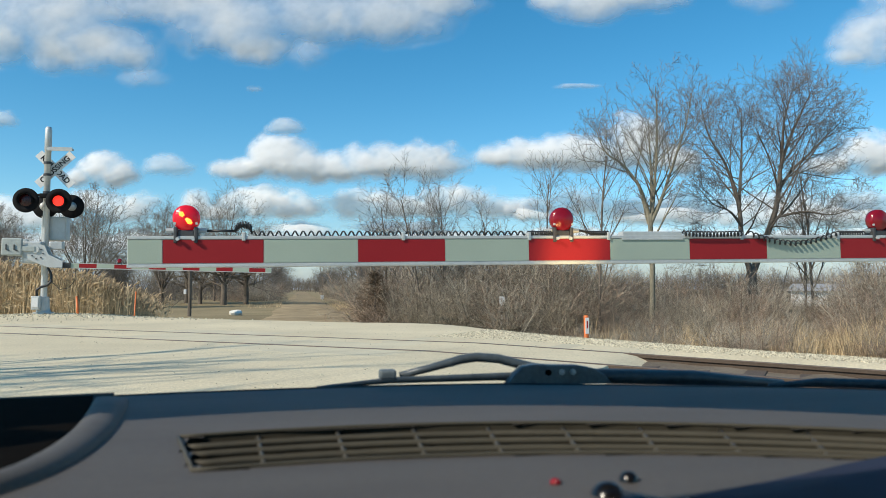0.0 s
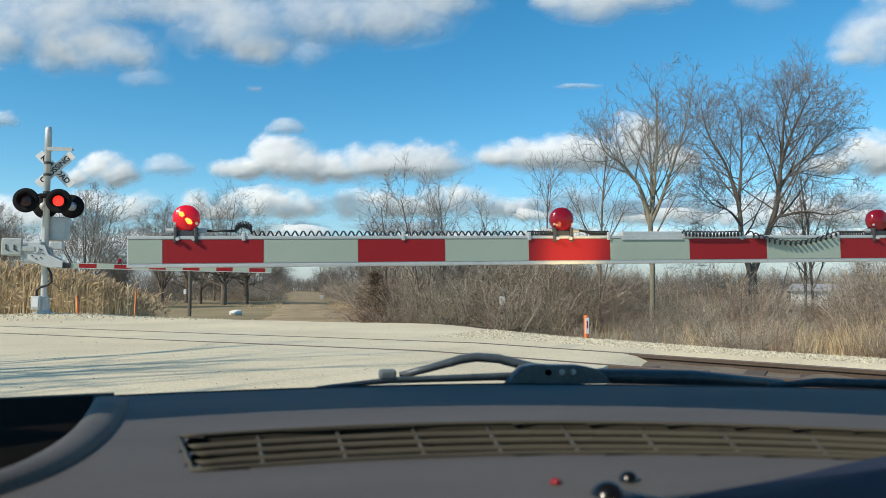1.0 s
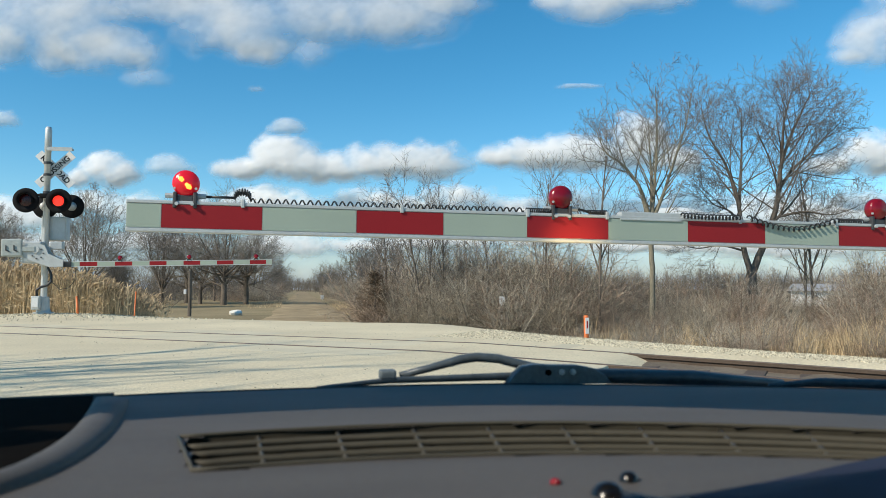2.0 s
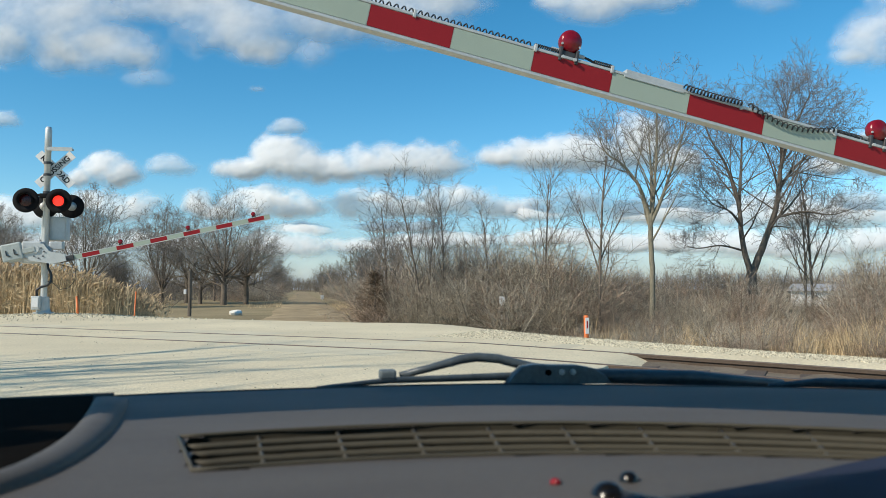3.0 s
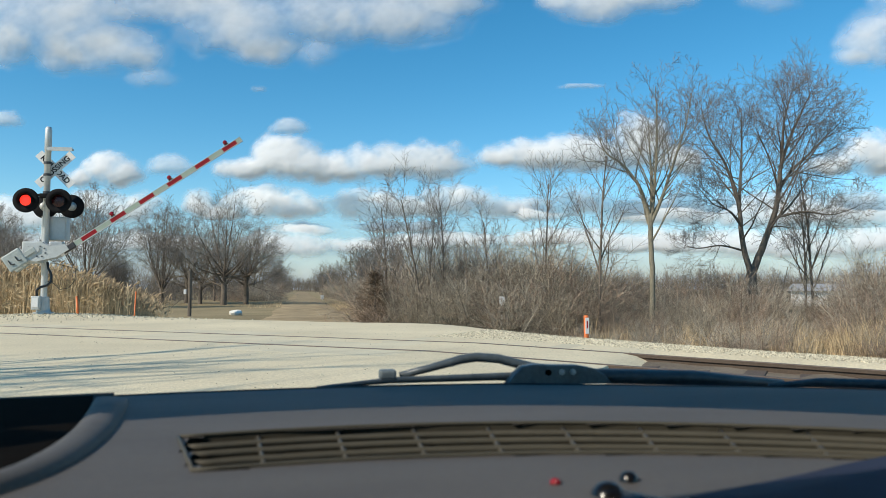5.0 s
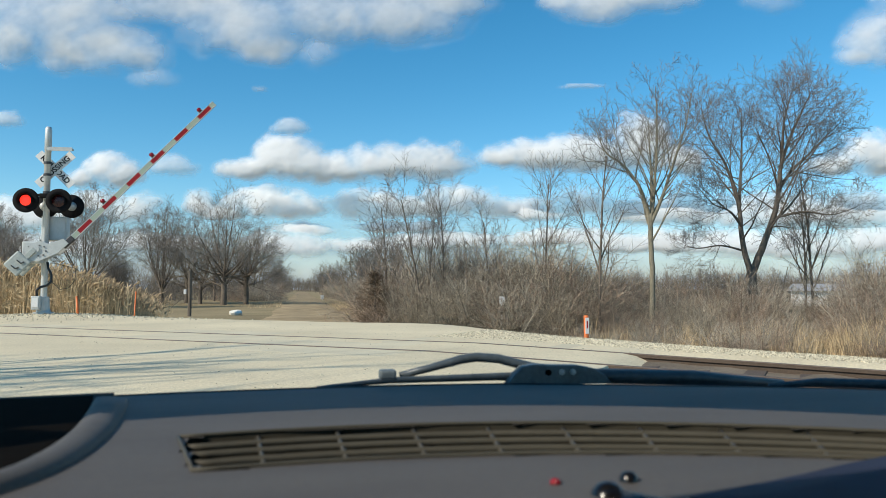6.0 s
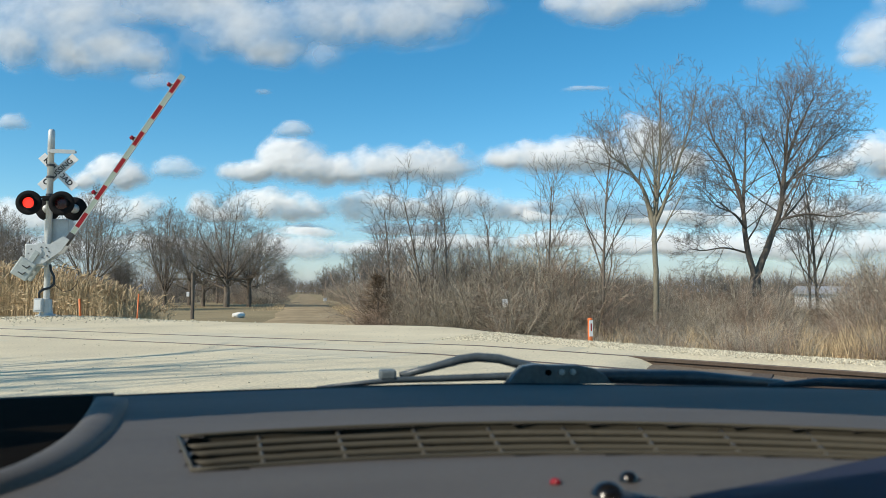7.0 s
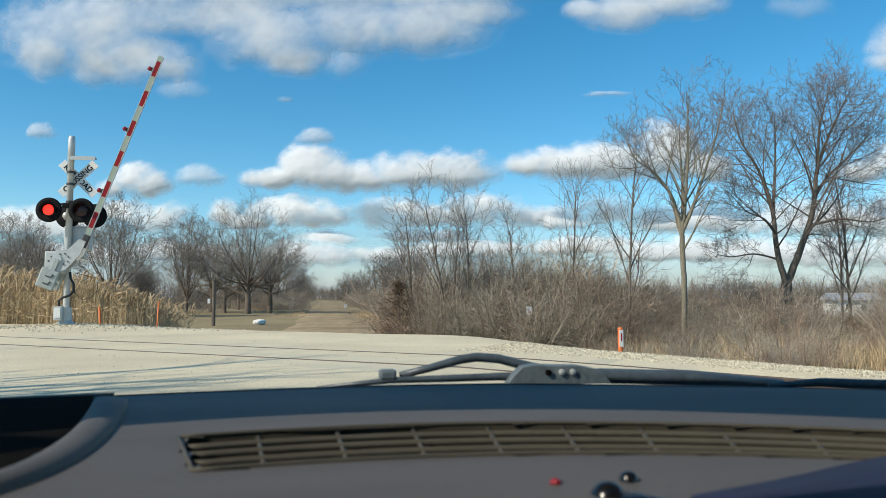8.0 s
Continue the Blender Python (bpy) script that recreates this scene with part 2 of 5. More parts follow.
def sheet(name, xs, ys, lift, mat, label, category, edge=None):
    g = Geo()
    nx = len(xs)
    verts = [(x, y, ground_z(x, y) + (lift if edge is None else edge(x, y))) for y in ys for x in xs]
    g.add(verts, [(j * nx + i, j * nx + i + 1, (j + 1) * nx + i + 1, (j + 1) * nx + i) for j in range(len(ys) - 1) for i in range(nx - 1)])
    return solid(name, g, mat, label, category, smooth=True, kind="structure")


def spaced(stops):
    """Coordinates from (start, step) pairs to the last start."""
    out = []
    for (a, st), (b, _) in zip(stops, stops[1:]):
        k = max(1, round((b - a) / st))
        out += [a + (b - a) * i / k for i in range(k)]
    return out + [stops[-1][0]]


sheet("ground", spaced([(-4200, 700), (-400, 60), (-60, 6), (-20, 0.7), (0, 0.3), (14, 0.7), (24, 6), (60, 60), (400, 700), (4200, 1)]),
      spaced([(-1200, 300), (-60, 8), (-8, 0.7), (2, 0.3), (14, 0.7), (34, 3), (108, 30), (600, 500), (4600, 1)]), 0.0, TURF,
      "flat dormant farmland with brown winter grass", "ground")


def pad_edge(x, y):
    q, s = x * 0.796 - y * 0.605, x * 0.605 + y * 0.796
    crest = 13.6 - 2.7 * smooth01(-7.5, -3.0, q) - 0.7 * smooth01(-3, 4, q)
    w = noise.noise((x * 0.9, y * 0.9, 7)) * 0.5
    d = crest + 1.6 + w - s
    return 0.025 if d > 0.5 else 0.025 - 0.12 * (0.5 - d)


crossing = sheet("road", spaced([(-26, 0.45), (-4, 0.22), (12, 1)]), spaced([(-7, 0.45), (4, 0.25), (16, 0.45), (24, 1)]), 0.025, GRAVEL,
      "pale crushed limestone road over the railway crossing", "road", pad_edge)


def far_edge(x, y):
    d = 2.05 + 1.5 * math.exp(-max(0, y - 20) / 7) - abs(x - 0.45) + 0.35 * noise.noise((x * 0.4, y * 0.12, 2))
    crown = 0.08 - 0.04 * min(1, abs(abs(x - 0.45) - 0.9))
    return (crown if d > 0 else 0.05 + 0.2 * d) - 0.16 * (1 - smooth01(18, 25, y))


sheet("road", spaced([(-3.4, 0.4), (4.3, 1)]), spaced([(16, 0.8), (60, 4), (160, 20), (900, 1)]), 0.03, DIRT,
      "straight brown dirt road with wheel tracks and painted shade bands", "road", far_edge)


# ---- clouds ----
def lattice(ix, iy, seed):
    h = np.sin(ix * 127.1 + iy * 311.7 + seed * 74.7) * 43758.5453
    return h - np.floor(h)


def value_noise(x, y, seed):
    ix, iy = np.floor(x), np.floor(y)
    u, v = x - ix, y - iy
    u, v = u * u * (3 - 2 * u), v * v * (3 - 2 * v)
    a, b = lattice(ix, iy, seed), lattice(ix + 1, iy, seed)
    c, d = lattice(ix, iy + 1, seed), lattice(ix + 1, iy + 1, seed)
    return (a * (1 - u) + b * u) * (1 - v) + (c * (1 - u) + d * u) * v


def fbm(x, y, seed, octaves=5):
    return sum(value_noise(x * 2 ** k, y * 2 ** k, seed + k) * 0.5 ** k for k in range(octaves)) / (2 - 0.5 ** (octaves - 1)) - 0.5


SKY = REST @ pose(0, 0, -2400)          # a plane facing the road, 2.4 km away
DRIFT = []


def cloud(level, speed, cx, cz, lobes):
    """A cumulus bank, bulging towards the viewer, thin at its rim. Lobes: x, z, half width, half height in metres."""
    seed = abs(cx) % 97 + len(lobes)
    fill = {"high": 1.14, "mid": 1.1, "low": 1.25}[level]
    fill *= 0.85 if len(lobes) == 1 else 1.0
    lobes = [(a, b, rx * fill, rz * fill) for a, b, rx, rz in lobes]
    L = np.array(lobes, float)
    x0, x1 = (L[:, 0] - L[:, 2] * 1.5).min(), (L[:, 0] + L[:, 2] * 1.5).max()
    z0, z1 = (L[:, 1] - L[:, 3] * 1.6).min(), (L[:, 1] + L[:, 3] * 1.6).max()
    step = 5.0
    X, Z = np.meshgrid(np.arange(x0, x1, step), np.arange(z0, z1, step))
    wx, wz = X + 34 * fbm(X / 90, Z / 90, seed + 5), Z + 26 * fbm(X / 90, Z / 90, seed + 9)
    field = np.full(X.shape, -9.0)
    bulge = np.zeros(X.shape)
    for a, b, rx, rz in lobes:
        dz = wz - b
        rzz = np.where(dz < 0, rz * (0.62 if level != "high" else 0.9), rz)
        d = 1 - ((wx - a) / rx) ** 2 - (dz / rzz) ** 2
        field = np.maximum(field, d)
        dome = np.clip((d + 0.5) / 1.5, 0, 1) ** 0.8 * min(rx, rz * 1.6)
        bulge = (bulge ** 3 + dome ** 3) ** (1 / 3)
    n1, n2 = fbm(X / 120, Z / 80, seed), fbm(X / 38, Z / 30, seed + 3)
    dens = field + (1.4 * n1 + 0.6 * n2 if level == "high" else 1.5 * n1 + 0.9 * n2) + (0.8 if level == "high" else 0.55)
    soft = {"high": 2.6, "mid": 1.5, "low": 1.6}[level]
    top = {"high": 0.95, "mid": 0.97, "low": 0.95}[level] * (0.4 if L[:, 3].max() < 25 else (0.4 if level == "high" and L[:, 3].max() < 55 else 0.6) if len(lobes) == 1 else 1.0)
    alpha = np.clip(dens / soft, 0, 1)
    alpha = alpha * alpha * (3 - 2 * alpha) * top
    base = np.clip((Z - z0) / (z1 - z0), 0, 1)                # the flat base falls away from the viewer
    sag = {"high": 0.0, "mid": 0.14, "low": 0.05}[level]
    depth = (0.36 if level == "mid" else 0.26) * bulge + (4 * n1 + n2 if level == "high" else 9 * n1 + 2.5 * n2) - sag * (z1 - z0) * (1 - base) ** 2
    keep = (alpha > 0.004)
    cells = keep[:-1, :-1] | keep[1:, :-1] | keep[:-1, 1:] | keep[1:, 1:]
    rows, cols = X.shape
    idx = np.arange(rows * cols).reshape(rows, cols)
    quads = np.stack([idx[:-1, :-1], idx[:-1, 1:], idx[1:, 1:], idx[1:, :-1]], -1)[cells]
    used, flat = np.unique(quads, return_inverse=True)
    pts = np.stack([X.ravel(), Z.ravel(), depth.ravel()], -1)[used]
    me = bpy.data.meshes.new("cloud")
    me.from_pydata(pts.tolist(), [], flat.reshape(-1, 4).tolist())
    me.polygons.foreach_set("use_smooth", [True] * len(me.polygons))
    me.attributes.new("rim_fade", "FLOAT", "POINT").data.foreach_set("value", alpha.ravel()[used].astype(np.float32))
    me.materials.append(LOW_CLOUD if level == "low" else CLOUD)
    ob = new("cloud", me)
    ob.matrix_basis = SKY @ pose(cx, cz, {"high": 0, "mid": -120, "low": -240}[level])
    label = {"high": "ragged white cumulus cloud high overhead", "mid": "flat-based white cumulus cloud with grey underside",
             "low": "thin bank of white cumulus near the horizon"}[level]
    tagged(ob, label, "cloud", "drifting clouds")
    DRIFT.append((ob, speed))


cloud('high', 5.3, -1215, 670, [(-80, 77, 239, 114), (104, -15, 132, 77), (-25, -28, 114, 63), (192, -46, 85, 52), (-191, 13, 110, 74)])
cloud('high', 5.4, -968, 557, [(0, 0, 88, 33)])
cloud('high', 5.5, -460, 781, [(-393, 15, 221, 70), (-191, -53, 206, 85), (-145, -121, 107, 55), (48, -25, 221, 85), (287, -25, 175, 77), (425, 21, 147, 55), (-246, 94, 441, 81), (214, 94, 386, 81)])
cloud('high', 5.4, -440, 642, [(0, 0, 74, 48)])
cloud('high', 4.8, 492, 806, [(-12, -13, 132, 52), (144, 16, 136, 48), (-132, -2, 63, 33)])
cloud('high', 4.8, 1041, 804, [(0, 0, 96, 39)])
cloud('high', 4.4, 1395, 665, [(-9, 10, 96, 85), (87, 36, 114, 114), (-78, -45, 55, 31)])
cloud('mid', 2.8, -382, 278, [(-311, -10, 100, 39), (-151, 13, 120, 81), (7, -14, 162, 62), (146, 5, 139, 70), (309, 5, 131, 70)])
cloud('mid', 2.9, -535, 409, [(0, 0, 73, 37)])
cloud('mid', 2.8, -941, 270, [(0, 0, 97, 52)])
cloud('mid', 2.8, -1194, 247, [(46, 8, 93, 58), (-46, -8, 62, 35)])
cloud('mid', 2.6, 474, 312, [(-289, -7, 85, 54), (-173, -9, 120, 64), (-18, -1, 139, 77), (179, 34, 112, 100), (301, -17, 97, 54)])
cloud('mid', 2.2, 1397, 297, [(72, 14, 127, 77), (-72, -14, 85, 39)])
cloud('mid', 3.3, -1503, 435, [(0, 0, 54, 37)])
cloud('mid', 2.9, 456, 548, [(0, 0, 85, 15)])
cloud('mid', 2.9, -641, 543, [(0, 0, 31, 15)])
cloud('low', 1.5, -715, 142, [(-173, 10, 49, 47), (-62, -18, 89, 26), (50, 10, 101, 57), (185, -2, 97, 45)])
cloud('low', 1.5, -40, 145, [(-251, 1, 129, 53), (-73, -5, 105, 38), (89, 11, 121, 55), (235, -7, 105, 38)])
cloud('low', 1.3, 596, 135, [(-250, -3, 97, 42), (-109, 17, 101, 53), (104, -11, 150, 49), (255, -3, 109, 55)])
cloud('low', 1.2, 1350, 121, [(-306, -10, 150, 57), (-104, -2, 170, 67), (109, 9, 170, 73), (301, 3, 121, 69)])
cloud('low', 1.3, -1370, 134, [(239, 10, 105, 53), (112, 26, 85, 34), (-95, -26, 134, 55), (-256, -10, 101, 49)])
cloud('low', 0.9, -542, 35, [(32, 33, 89, 22), (-32, -33, 129, 49)])
cloud('low', 0.9, -156, 37, [(-34, 42, 142, 18), (169, -11, 194, 30), (-135, -31, 142, 26)])
cloud('low', 0.9, 548, 22, [(-111, 12, 182, 30), (111, -12, 162, 30)])
cloud('low', 0.8, 1250, 13, [(-287, 5, 243, 42), (-3, -11, 283, 49), (290, 5, 182, 49)])
cloud('low', 0.8, -1263, 10, [(-202, -8, 223, 40), (202, 8, 182, 34)])


def haze_bank(z0, z1, share):
    """A long pale veil of far cloud that thins out upwards."""
    xs, zs = np.arange(-2600, 2601, 40.0), np.linspace(z0, z1, 24)
    X, Z = np.meshgrid(xs, zs)
    up = (Z - z0) / (z1 - z0) + 0.45 * fbm(X / 420, Z / 60, 31)
    veil = share * np.clip(1 - up, 0, 1) ** 1.1
    idx = np.arange(X.size).reshape(X.shape)
    quads = np.stack([idx[:-1, :-1], idx[:-1, 1:], idx[1:, 1:], idx[1:, :-1]], -1).reshape(-1, 4)
    me = bpy.data.meshes.new("cloud")
    me.from_pydata(np.stack([X.ravel(), Z.ravel(), 0 * X.ravel()], -1).tolist(), [], quads.tolist())
    me.attributes.new("rim_fade", "FLOAT", "POINT").data.foreach_set("value", veil.ravel().astype(np.float32))
    me.materials.append(HAZE)
    ob = new("cloud", me)
    ob.matrix_basis = SKY @ pose(0, 0, -420)
    tagged(ob, "long pale bank of hazy cloud along the horizon", "cloud", "drifting clouds")


haze_bank(-190, 210, 0.85)


# ---- railway track ----
def rail_profile():
    return [(-0.07, 0), (0.07, 0), (0.07, 0.012), (0.012, 0.03), (0.012, 0.11), (0.036, 0.12), (0.036, 0.155), (0.028, 0.163), (-0.028, 0.163), (-0.036, 0.155), (-0.036, 0.12), (-0.012, 0.11), (-0.012, 0.03), (-0.07, 0.012)]


def track_z(q):
    return -min(0.7, 0.03 * max(0.0, q + 4))


TRACK_YAW = math.degrees(math.atan2(-0.605, 0.796))
RAILS = (9.12, 7.685)
for s in RAILS:
    g = Geo()
    pr = rail_profile()
    stations = [-90, -60, -40, -20, -10, -4, -2, 0, 2, 4, 8, 14, 20, 27]
    verts, faces = [], []
    for q in stations:
        for w, h in pr:
            x, y = track_xy(q, s + w)
            verts.append((x, y, track_z(q) + 0.034 - 0.165 + h))
    n = len(pr)
    for i in range(len(stations) - 1):
        for k in range(n):
            a, b = i * n + k, i * n + (k + 1) % n
            faces.append((a, b, b + n, a + n))
    g.add(verts, faces)
    g.s = [1 if k % n in (6, 7, 8) else 0 for k in range(len(faces))]
    solid("rail", g, [RAIL, RAILTOP], "rusty steel rail with worn head", "rail", kind="structure")

# ballast bed outside the crossing, with ties
g = Geo()
qs = spaced([(-2.6, 0.35), (27, 1)])
ss = [6.0, 6.6, 7.3, 7.7, 8.4, 9.1, 9.5, 10.0]
verts = []
for q in qs:
    for s in ss:
        x, y = track_xy(q, s)
        sink = -0.095 - (0.1 if s in (6.0, 10.0) else 0)
        verts.append((x, y, track_z(q) + sink + 0.03 * noise.noise((q * 3, s * 3, 1)) + 0.03))
ns = len(ss)
g.add(verts, [(i * ns + k, i * ns + k + 1, (i + 1) * ns + k + 1, (i + 1) * ns + k) for i in range(len(qs) - 1) for k in range(ns - 1)])
bed = solid("ballast", g, BALLAST, "rust-stained ballast bed between the rails", "ballast", smooth=True, kind="structure")
tie_mesh = Geo().box(-1.3, 1.3, -0.11, 0.11, -0.15, 0.0, 0.012).mesh("railway_tie", TIE)
for i in range(40):
    q = -2.2 + 0.55 * i
    x, y = track_xy(q, 8.4)
    ob = new("tie", tie_mesh)
    ob.parent = bed
    ob.matrix_basis = pose(x, y, track_z(q) - 0.062, 0, 0, TRACK_YAW + 90 + random.uniform(-1, 1))

# concrete crossing panels: between the rails, and one row on each side
def panel_row(s0, s1, first, length, count, lift):
    mesh = Geo().box(0.012, length - 0.012, s0 + 0.012, s1 - 0.012, -0.18, 0.0, 0.018).mesh("crossing_panel", CONCRETE)
    for i in range(count):
        q = first - length * (i + 1)
        ob = new("panel", mesh)
        ob.parent = crossing
        sunk = track_z(q + length)
        ob.matrix_basis = Matrix.Translation((0, 0, lift + random.uniform(-0.005, 0.003))) @ pose(0, 0, 0, 0, 0, TRACK_YAW) @ pose(q, 0, 0) @ pose(0, 0, 0, 0, math.degrees(-sunk / length))


panel_row(7.685 + 0.085, 9.12 - 0.085, -2.15, 2.44, 5, 0.027)
panel_row(9.12 + 0.05, 9.95, -2.75, 2.44, 5, 0.027)
panel_row(6.85, 7.685 - 0.05, -1.85, 2.44, 5, 0.027)

# loose crushed stone along the shoulder
def stones(name, count, place, size, label):
    g = Geo()
    rng = random.Random(5)
    base = [Vector(v).normalized() for v in ((1, 0, 0), (-1, 0, 0), (0, 1, 0), (0, -1, 0), (0, 0, 1), (0, 0, -1))]
    tris = [(0, 2, 4), (2, 1, 4), (1, 3, 4), (3, 0, 4), (2, 0, 5), (1, 2, 5), (3, 1, 5), (0, 3, 5)]
    for _ in range(count):
        x, y = place(rng)
        r = size * rng.uniform(0.5, 1.4)
        rot = Euler((rng.uniform(0, 6), rng.uniform(0, 6), rng.uniform(0, 6))).to_matrix()
        c = Vector((x, y, ground_z(x, y) + 0.02 + r * 0.35))
        g.add([c + rot @ Vector((b.x * r * rng.uniform(0.7, 1.3), b.y * r * rng.uniform(0.7, 1.2), b.z * r * rng.uniform(0.5, 1.0))) for b in base], tris)
    return solid(name, g, STONE, label, "gravel", kind="stuff")


def on_shoulder(rng):
    q = rng.uniform(-5.2, 9)
    return track_xy(q, 9.9 + rng.random() ** 0.8 * (3.2 if q < -3 else 2.2))


def on_mound(rng):
    return rng.gauss(-7.5, 3.2), rng.gauss(20.3, 1.0)


def on_road(rng):
    return rng.uniform(-8, 5), rng.uniform(5.2, 18)


stones("loose_stone", 42000, on_shoulder, 0.0118, "coarse pale crushed stone on the track shoulder")
stones("loose_stone", 5000, on_mound, 0.02, "pale crushed stone round the signal mast")
stones("loose_stone", 3600, on_road, 0.0085, "small pebbles scattered over the gravel road")



# ---- crossing signal masts ----
def writing(text, size, mat, parent, m):
    cu = bpy.data.curves.new("letters", "FONT")
    cu.body, cu.size, cu.align_x, cu.align_y, cu.extrude = text, size, "CENTER", "CENTER", 0.002
    cu.offset = 0.004
    ob = new("letters", cu)
    me = bpy.data.meshes.new_from_object(ob.evaluated_get(bpy.context.evaluated_depsgraph_get()))
    bpy.data.objects.remove(ob)
    me.materials.clear()
    me.materials.append(mat)
    ob = new("letters", me)
    ob.parent, ob.matrix_basis = parent, m
    return ob


FRONT = Matrix.Rotation(radians(90), 4, "X")       # turns the z axis of a lathe towards -y


def signal_light(parent, x, y, z, back=False):
    """A round flashing light with its black backing disc, hood, and lens. Returns the bulb."""
    m = pose(x, y, z) @ (pose(0, 0, 0, 0, 0, 180) if back else Matrix())
    disc = Geo().lathe([(0.0, -0.012), (0.30, -0.012), (0.306, 0.0), (0.300, 0.012), (0.155, 0.012), (0.155, 0.004), (0.0, 0.004)], 36, m=FRONT)
    part("backing_disc", disc, BLACK, parent, "round black backing disc", True, m)
    hood = Geo()
    n = 22
    verts = []
    for r0 in (0.168, 0.163):
        for i in range(n + 1):
            a = radians(-25 + 230 * i / n)
            reach = 0.20 * (0.55 + 0.45 * math.sin(max(0.0, min(math.pi, radians(15 + 150 * i / n)))))
            for w in (0.0, -reach):
                verts.append((r0 * math.cos(a), w, r0 * math.sin(a)))
    k = 2 * (n + 1)
    faces = [(2 * i, 2 * i + 1, 2 * i + 3, 2 * i + 2) for i in range(n)] + [(k + 2 * i, k + 2 * i + 2, k + 2 * i + 3, k + 2 * i + 1) for i in range(n)]
    faces += [(2 * i + 1, k + 2 * i + 1, k + 2 * i + 3, 2 * i + 3) for i in range(n)]
    hood.add(verts, faces)
    part("hood", hood, BLACK, parent, "black visor over the lens", True, m)
    shell = Geo().lathe([(0.0, -0.20), (0.07, -0.20), (0.10, -0.12), (0.12, -0.012)], 24, m=FRONT)
    part("housing", shell, ALU, parent, "silver lamp housing", True, m)
    lens = Geo().lathe([(0.152, 0.014), (0.12, 0.024), (0.06, 0.030), (0.0, 0.032)], 28, m=FRONT)
    part("lens", lens, LENS, parent, "dark red round lens", True, m)
    if back:
        return None
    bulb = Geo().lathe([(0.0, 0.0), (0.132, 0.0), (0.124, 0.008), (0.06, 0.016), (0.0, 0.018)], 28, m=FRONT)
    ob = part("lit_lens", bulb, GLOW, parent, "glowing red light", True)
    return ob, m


def signal_mast(m, label, lettered):
    """A grade crossing mast: pole, junction box, crossbuck, four lights and the gate mechanism."""
    t = thing("crossing_signal", m, label, "railroad signal", "signals of the crossing")
    part("pole", Geo().lathe([(0.075, 0.1), (0.075, 4.1), (0.082, 4.105), (0.082, 4.65), (0.06, 4.72), (0, 4.73)], 20), GALV, t, "", True)
    base = Geo().box(-0.19, 0.19, -0.19, 0.19, -0.06, 0.06, 0.015)
    base.lathe([(0.17, 0.06), (0.15, 0.12), (0.125, 0.42), (0.105, 0.44), (0.0, 0.44)], 12)
    part("base", base, ALU, t, "cast pinnacle base")
    for i in range(4):
        a = radians(45 + 90 * i)
        part("bolt", Geo().lathe([(0.022, 0.05), (0.022, 0.12), (0, 0.12)], 6, m=pose(0.23 * math.cos(a), 0.23 * math.sin(a), -0.06)), GREY_FOOT, t)
    box = part("junction_box", Geo().box(-0.20, 0.0, -0.30, -0.12, 0.12, 0.46, 0.02), ALU, t, "grey junction box at the mast foot")
    part("cover", Geo().box(-0.17, -0.03, -0.315, -0.30, 0.18, 0.42, 0.006), SIGN_WHITE, box)
    hose = [(-0.10, -0.2, 0.46), (-0.11, -0.2, 0.60), (-0.02, -0.18, 0.68), (0.12, -0.16, 0.72), (0.21, -0.15, 0.82), (0.20, -0.14, 1.0), (0.12, -0.13, 1.15), (0.10, -0.12, 1.3)]
    part("hose", Geo().tube(hose, 0.03, 10), CABLE, t, "black flexible conduit", True)
    slack = [(0.2, -0.05, 1.28), (0.75, -0.1, 1.15), (0.74, -0.1, 0.85), (0.6, -0.1, 0.66), (0.4, -0.1, 0.62), (0.2, -0.08, 0.8), (0.1, -0.08, 0.82)]
    part("loose_wire", Geo().tube(slack, 0.008, 5), CABLE, t, "thin drooping wire", True)
    # crossbuck
    for tilt, words, off in ((-45, "RAILROAD", 0.0), (45, "CROSSING", -0.014)):
        mm = pose(0.15, 0.11 + off, 3.66) @ Matrix.Rotation(radians(-tilt), 4, "Y")
        blade = part("crossbuck_blade", Geo().box(-0.57, 0.57, -0.004, 0.004, -0.11, 0.11, 0.003), SIGN_WHITE, t, "white crossbuck blade", m=mm)
        if lettered:
            writing(words, 0.187, BLACK, blade, pose(0, -0.007, 0, 90))
    part("sign_bracket", Geo().box(-0.04, 0.62, -0.10, -0.05, 4.12, 4.17, 0.008).box(0.02, 0.60, -0.12, -0.105, 4.10, 4.20, 0.004), ALU, t, "white bar across the pole")
    for z in (3.5, 3.8, 3.05):
        part("clamp", Geo().lathe([(0.085, -0.03), (0.092, -0.03), (0.092, 0.03), (0.085, 0.03)], 18, m=pose(0, 0, z)), GREY_FOOT, t)
    # light cross-arm
    part("crossarm", Geo().tube([(-0.52, -0.02, 2.99), (0.52, -0.02, 2.99)], 0.03, 10).box(-0.14, 0.14, -0.13, 0.12, 2.90, 3.02, 0.02), BLACK, t, "", True)
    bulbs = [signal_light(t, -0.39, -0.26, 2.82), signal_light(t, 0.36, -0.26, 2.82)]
    signal_light(t, -0.16, 0.42, 2.74, True)
    signal_light(t, 0.47, 0.42, 2.76, True)
    # cabinet on the pole
    cab = part("cabinet", Geo().box(-0.14, 0.46, 0.10, 0.40, 1.86, 2.46, 0.02), ALU, t, "light grey relay cabinet")
    part("cabinet_door", Geo().box(-0.11, 0.43, 0.088, 0.10, 1.89, 2.43, 0.008), ALU, cab)
    part("cabinet", Geo().box(0.12, 0.42, -0.06, 0.12, 1.62, 1.82, 0.02), ALU, t, "small grey cabinet")
    # gate mechanism
    mech = part("mechanism", Geo().box(-0.42, 0.02, -0.36, -0.08, 1.26, 1.80, 0.03), ALU, t, "silver gate mechanism housing")
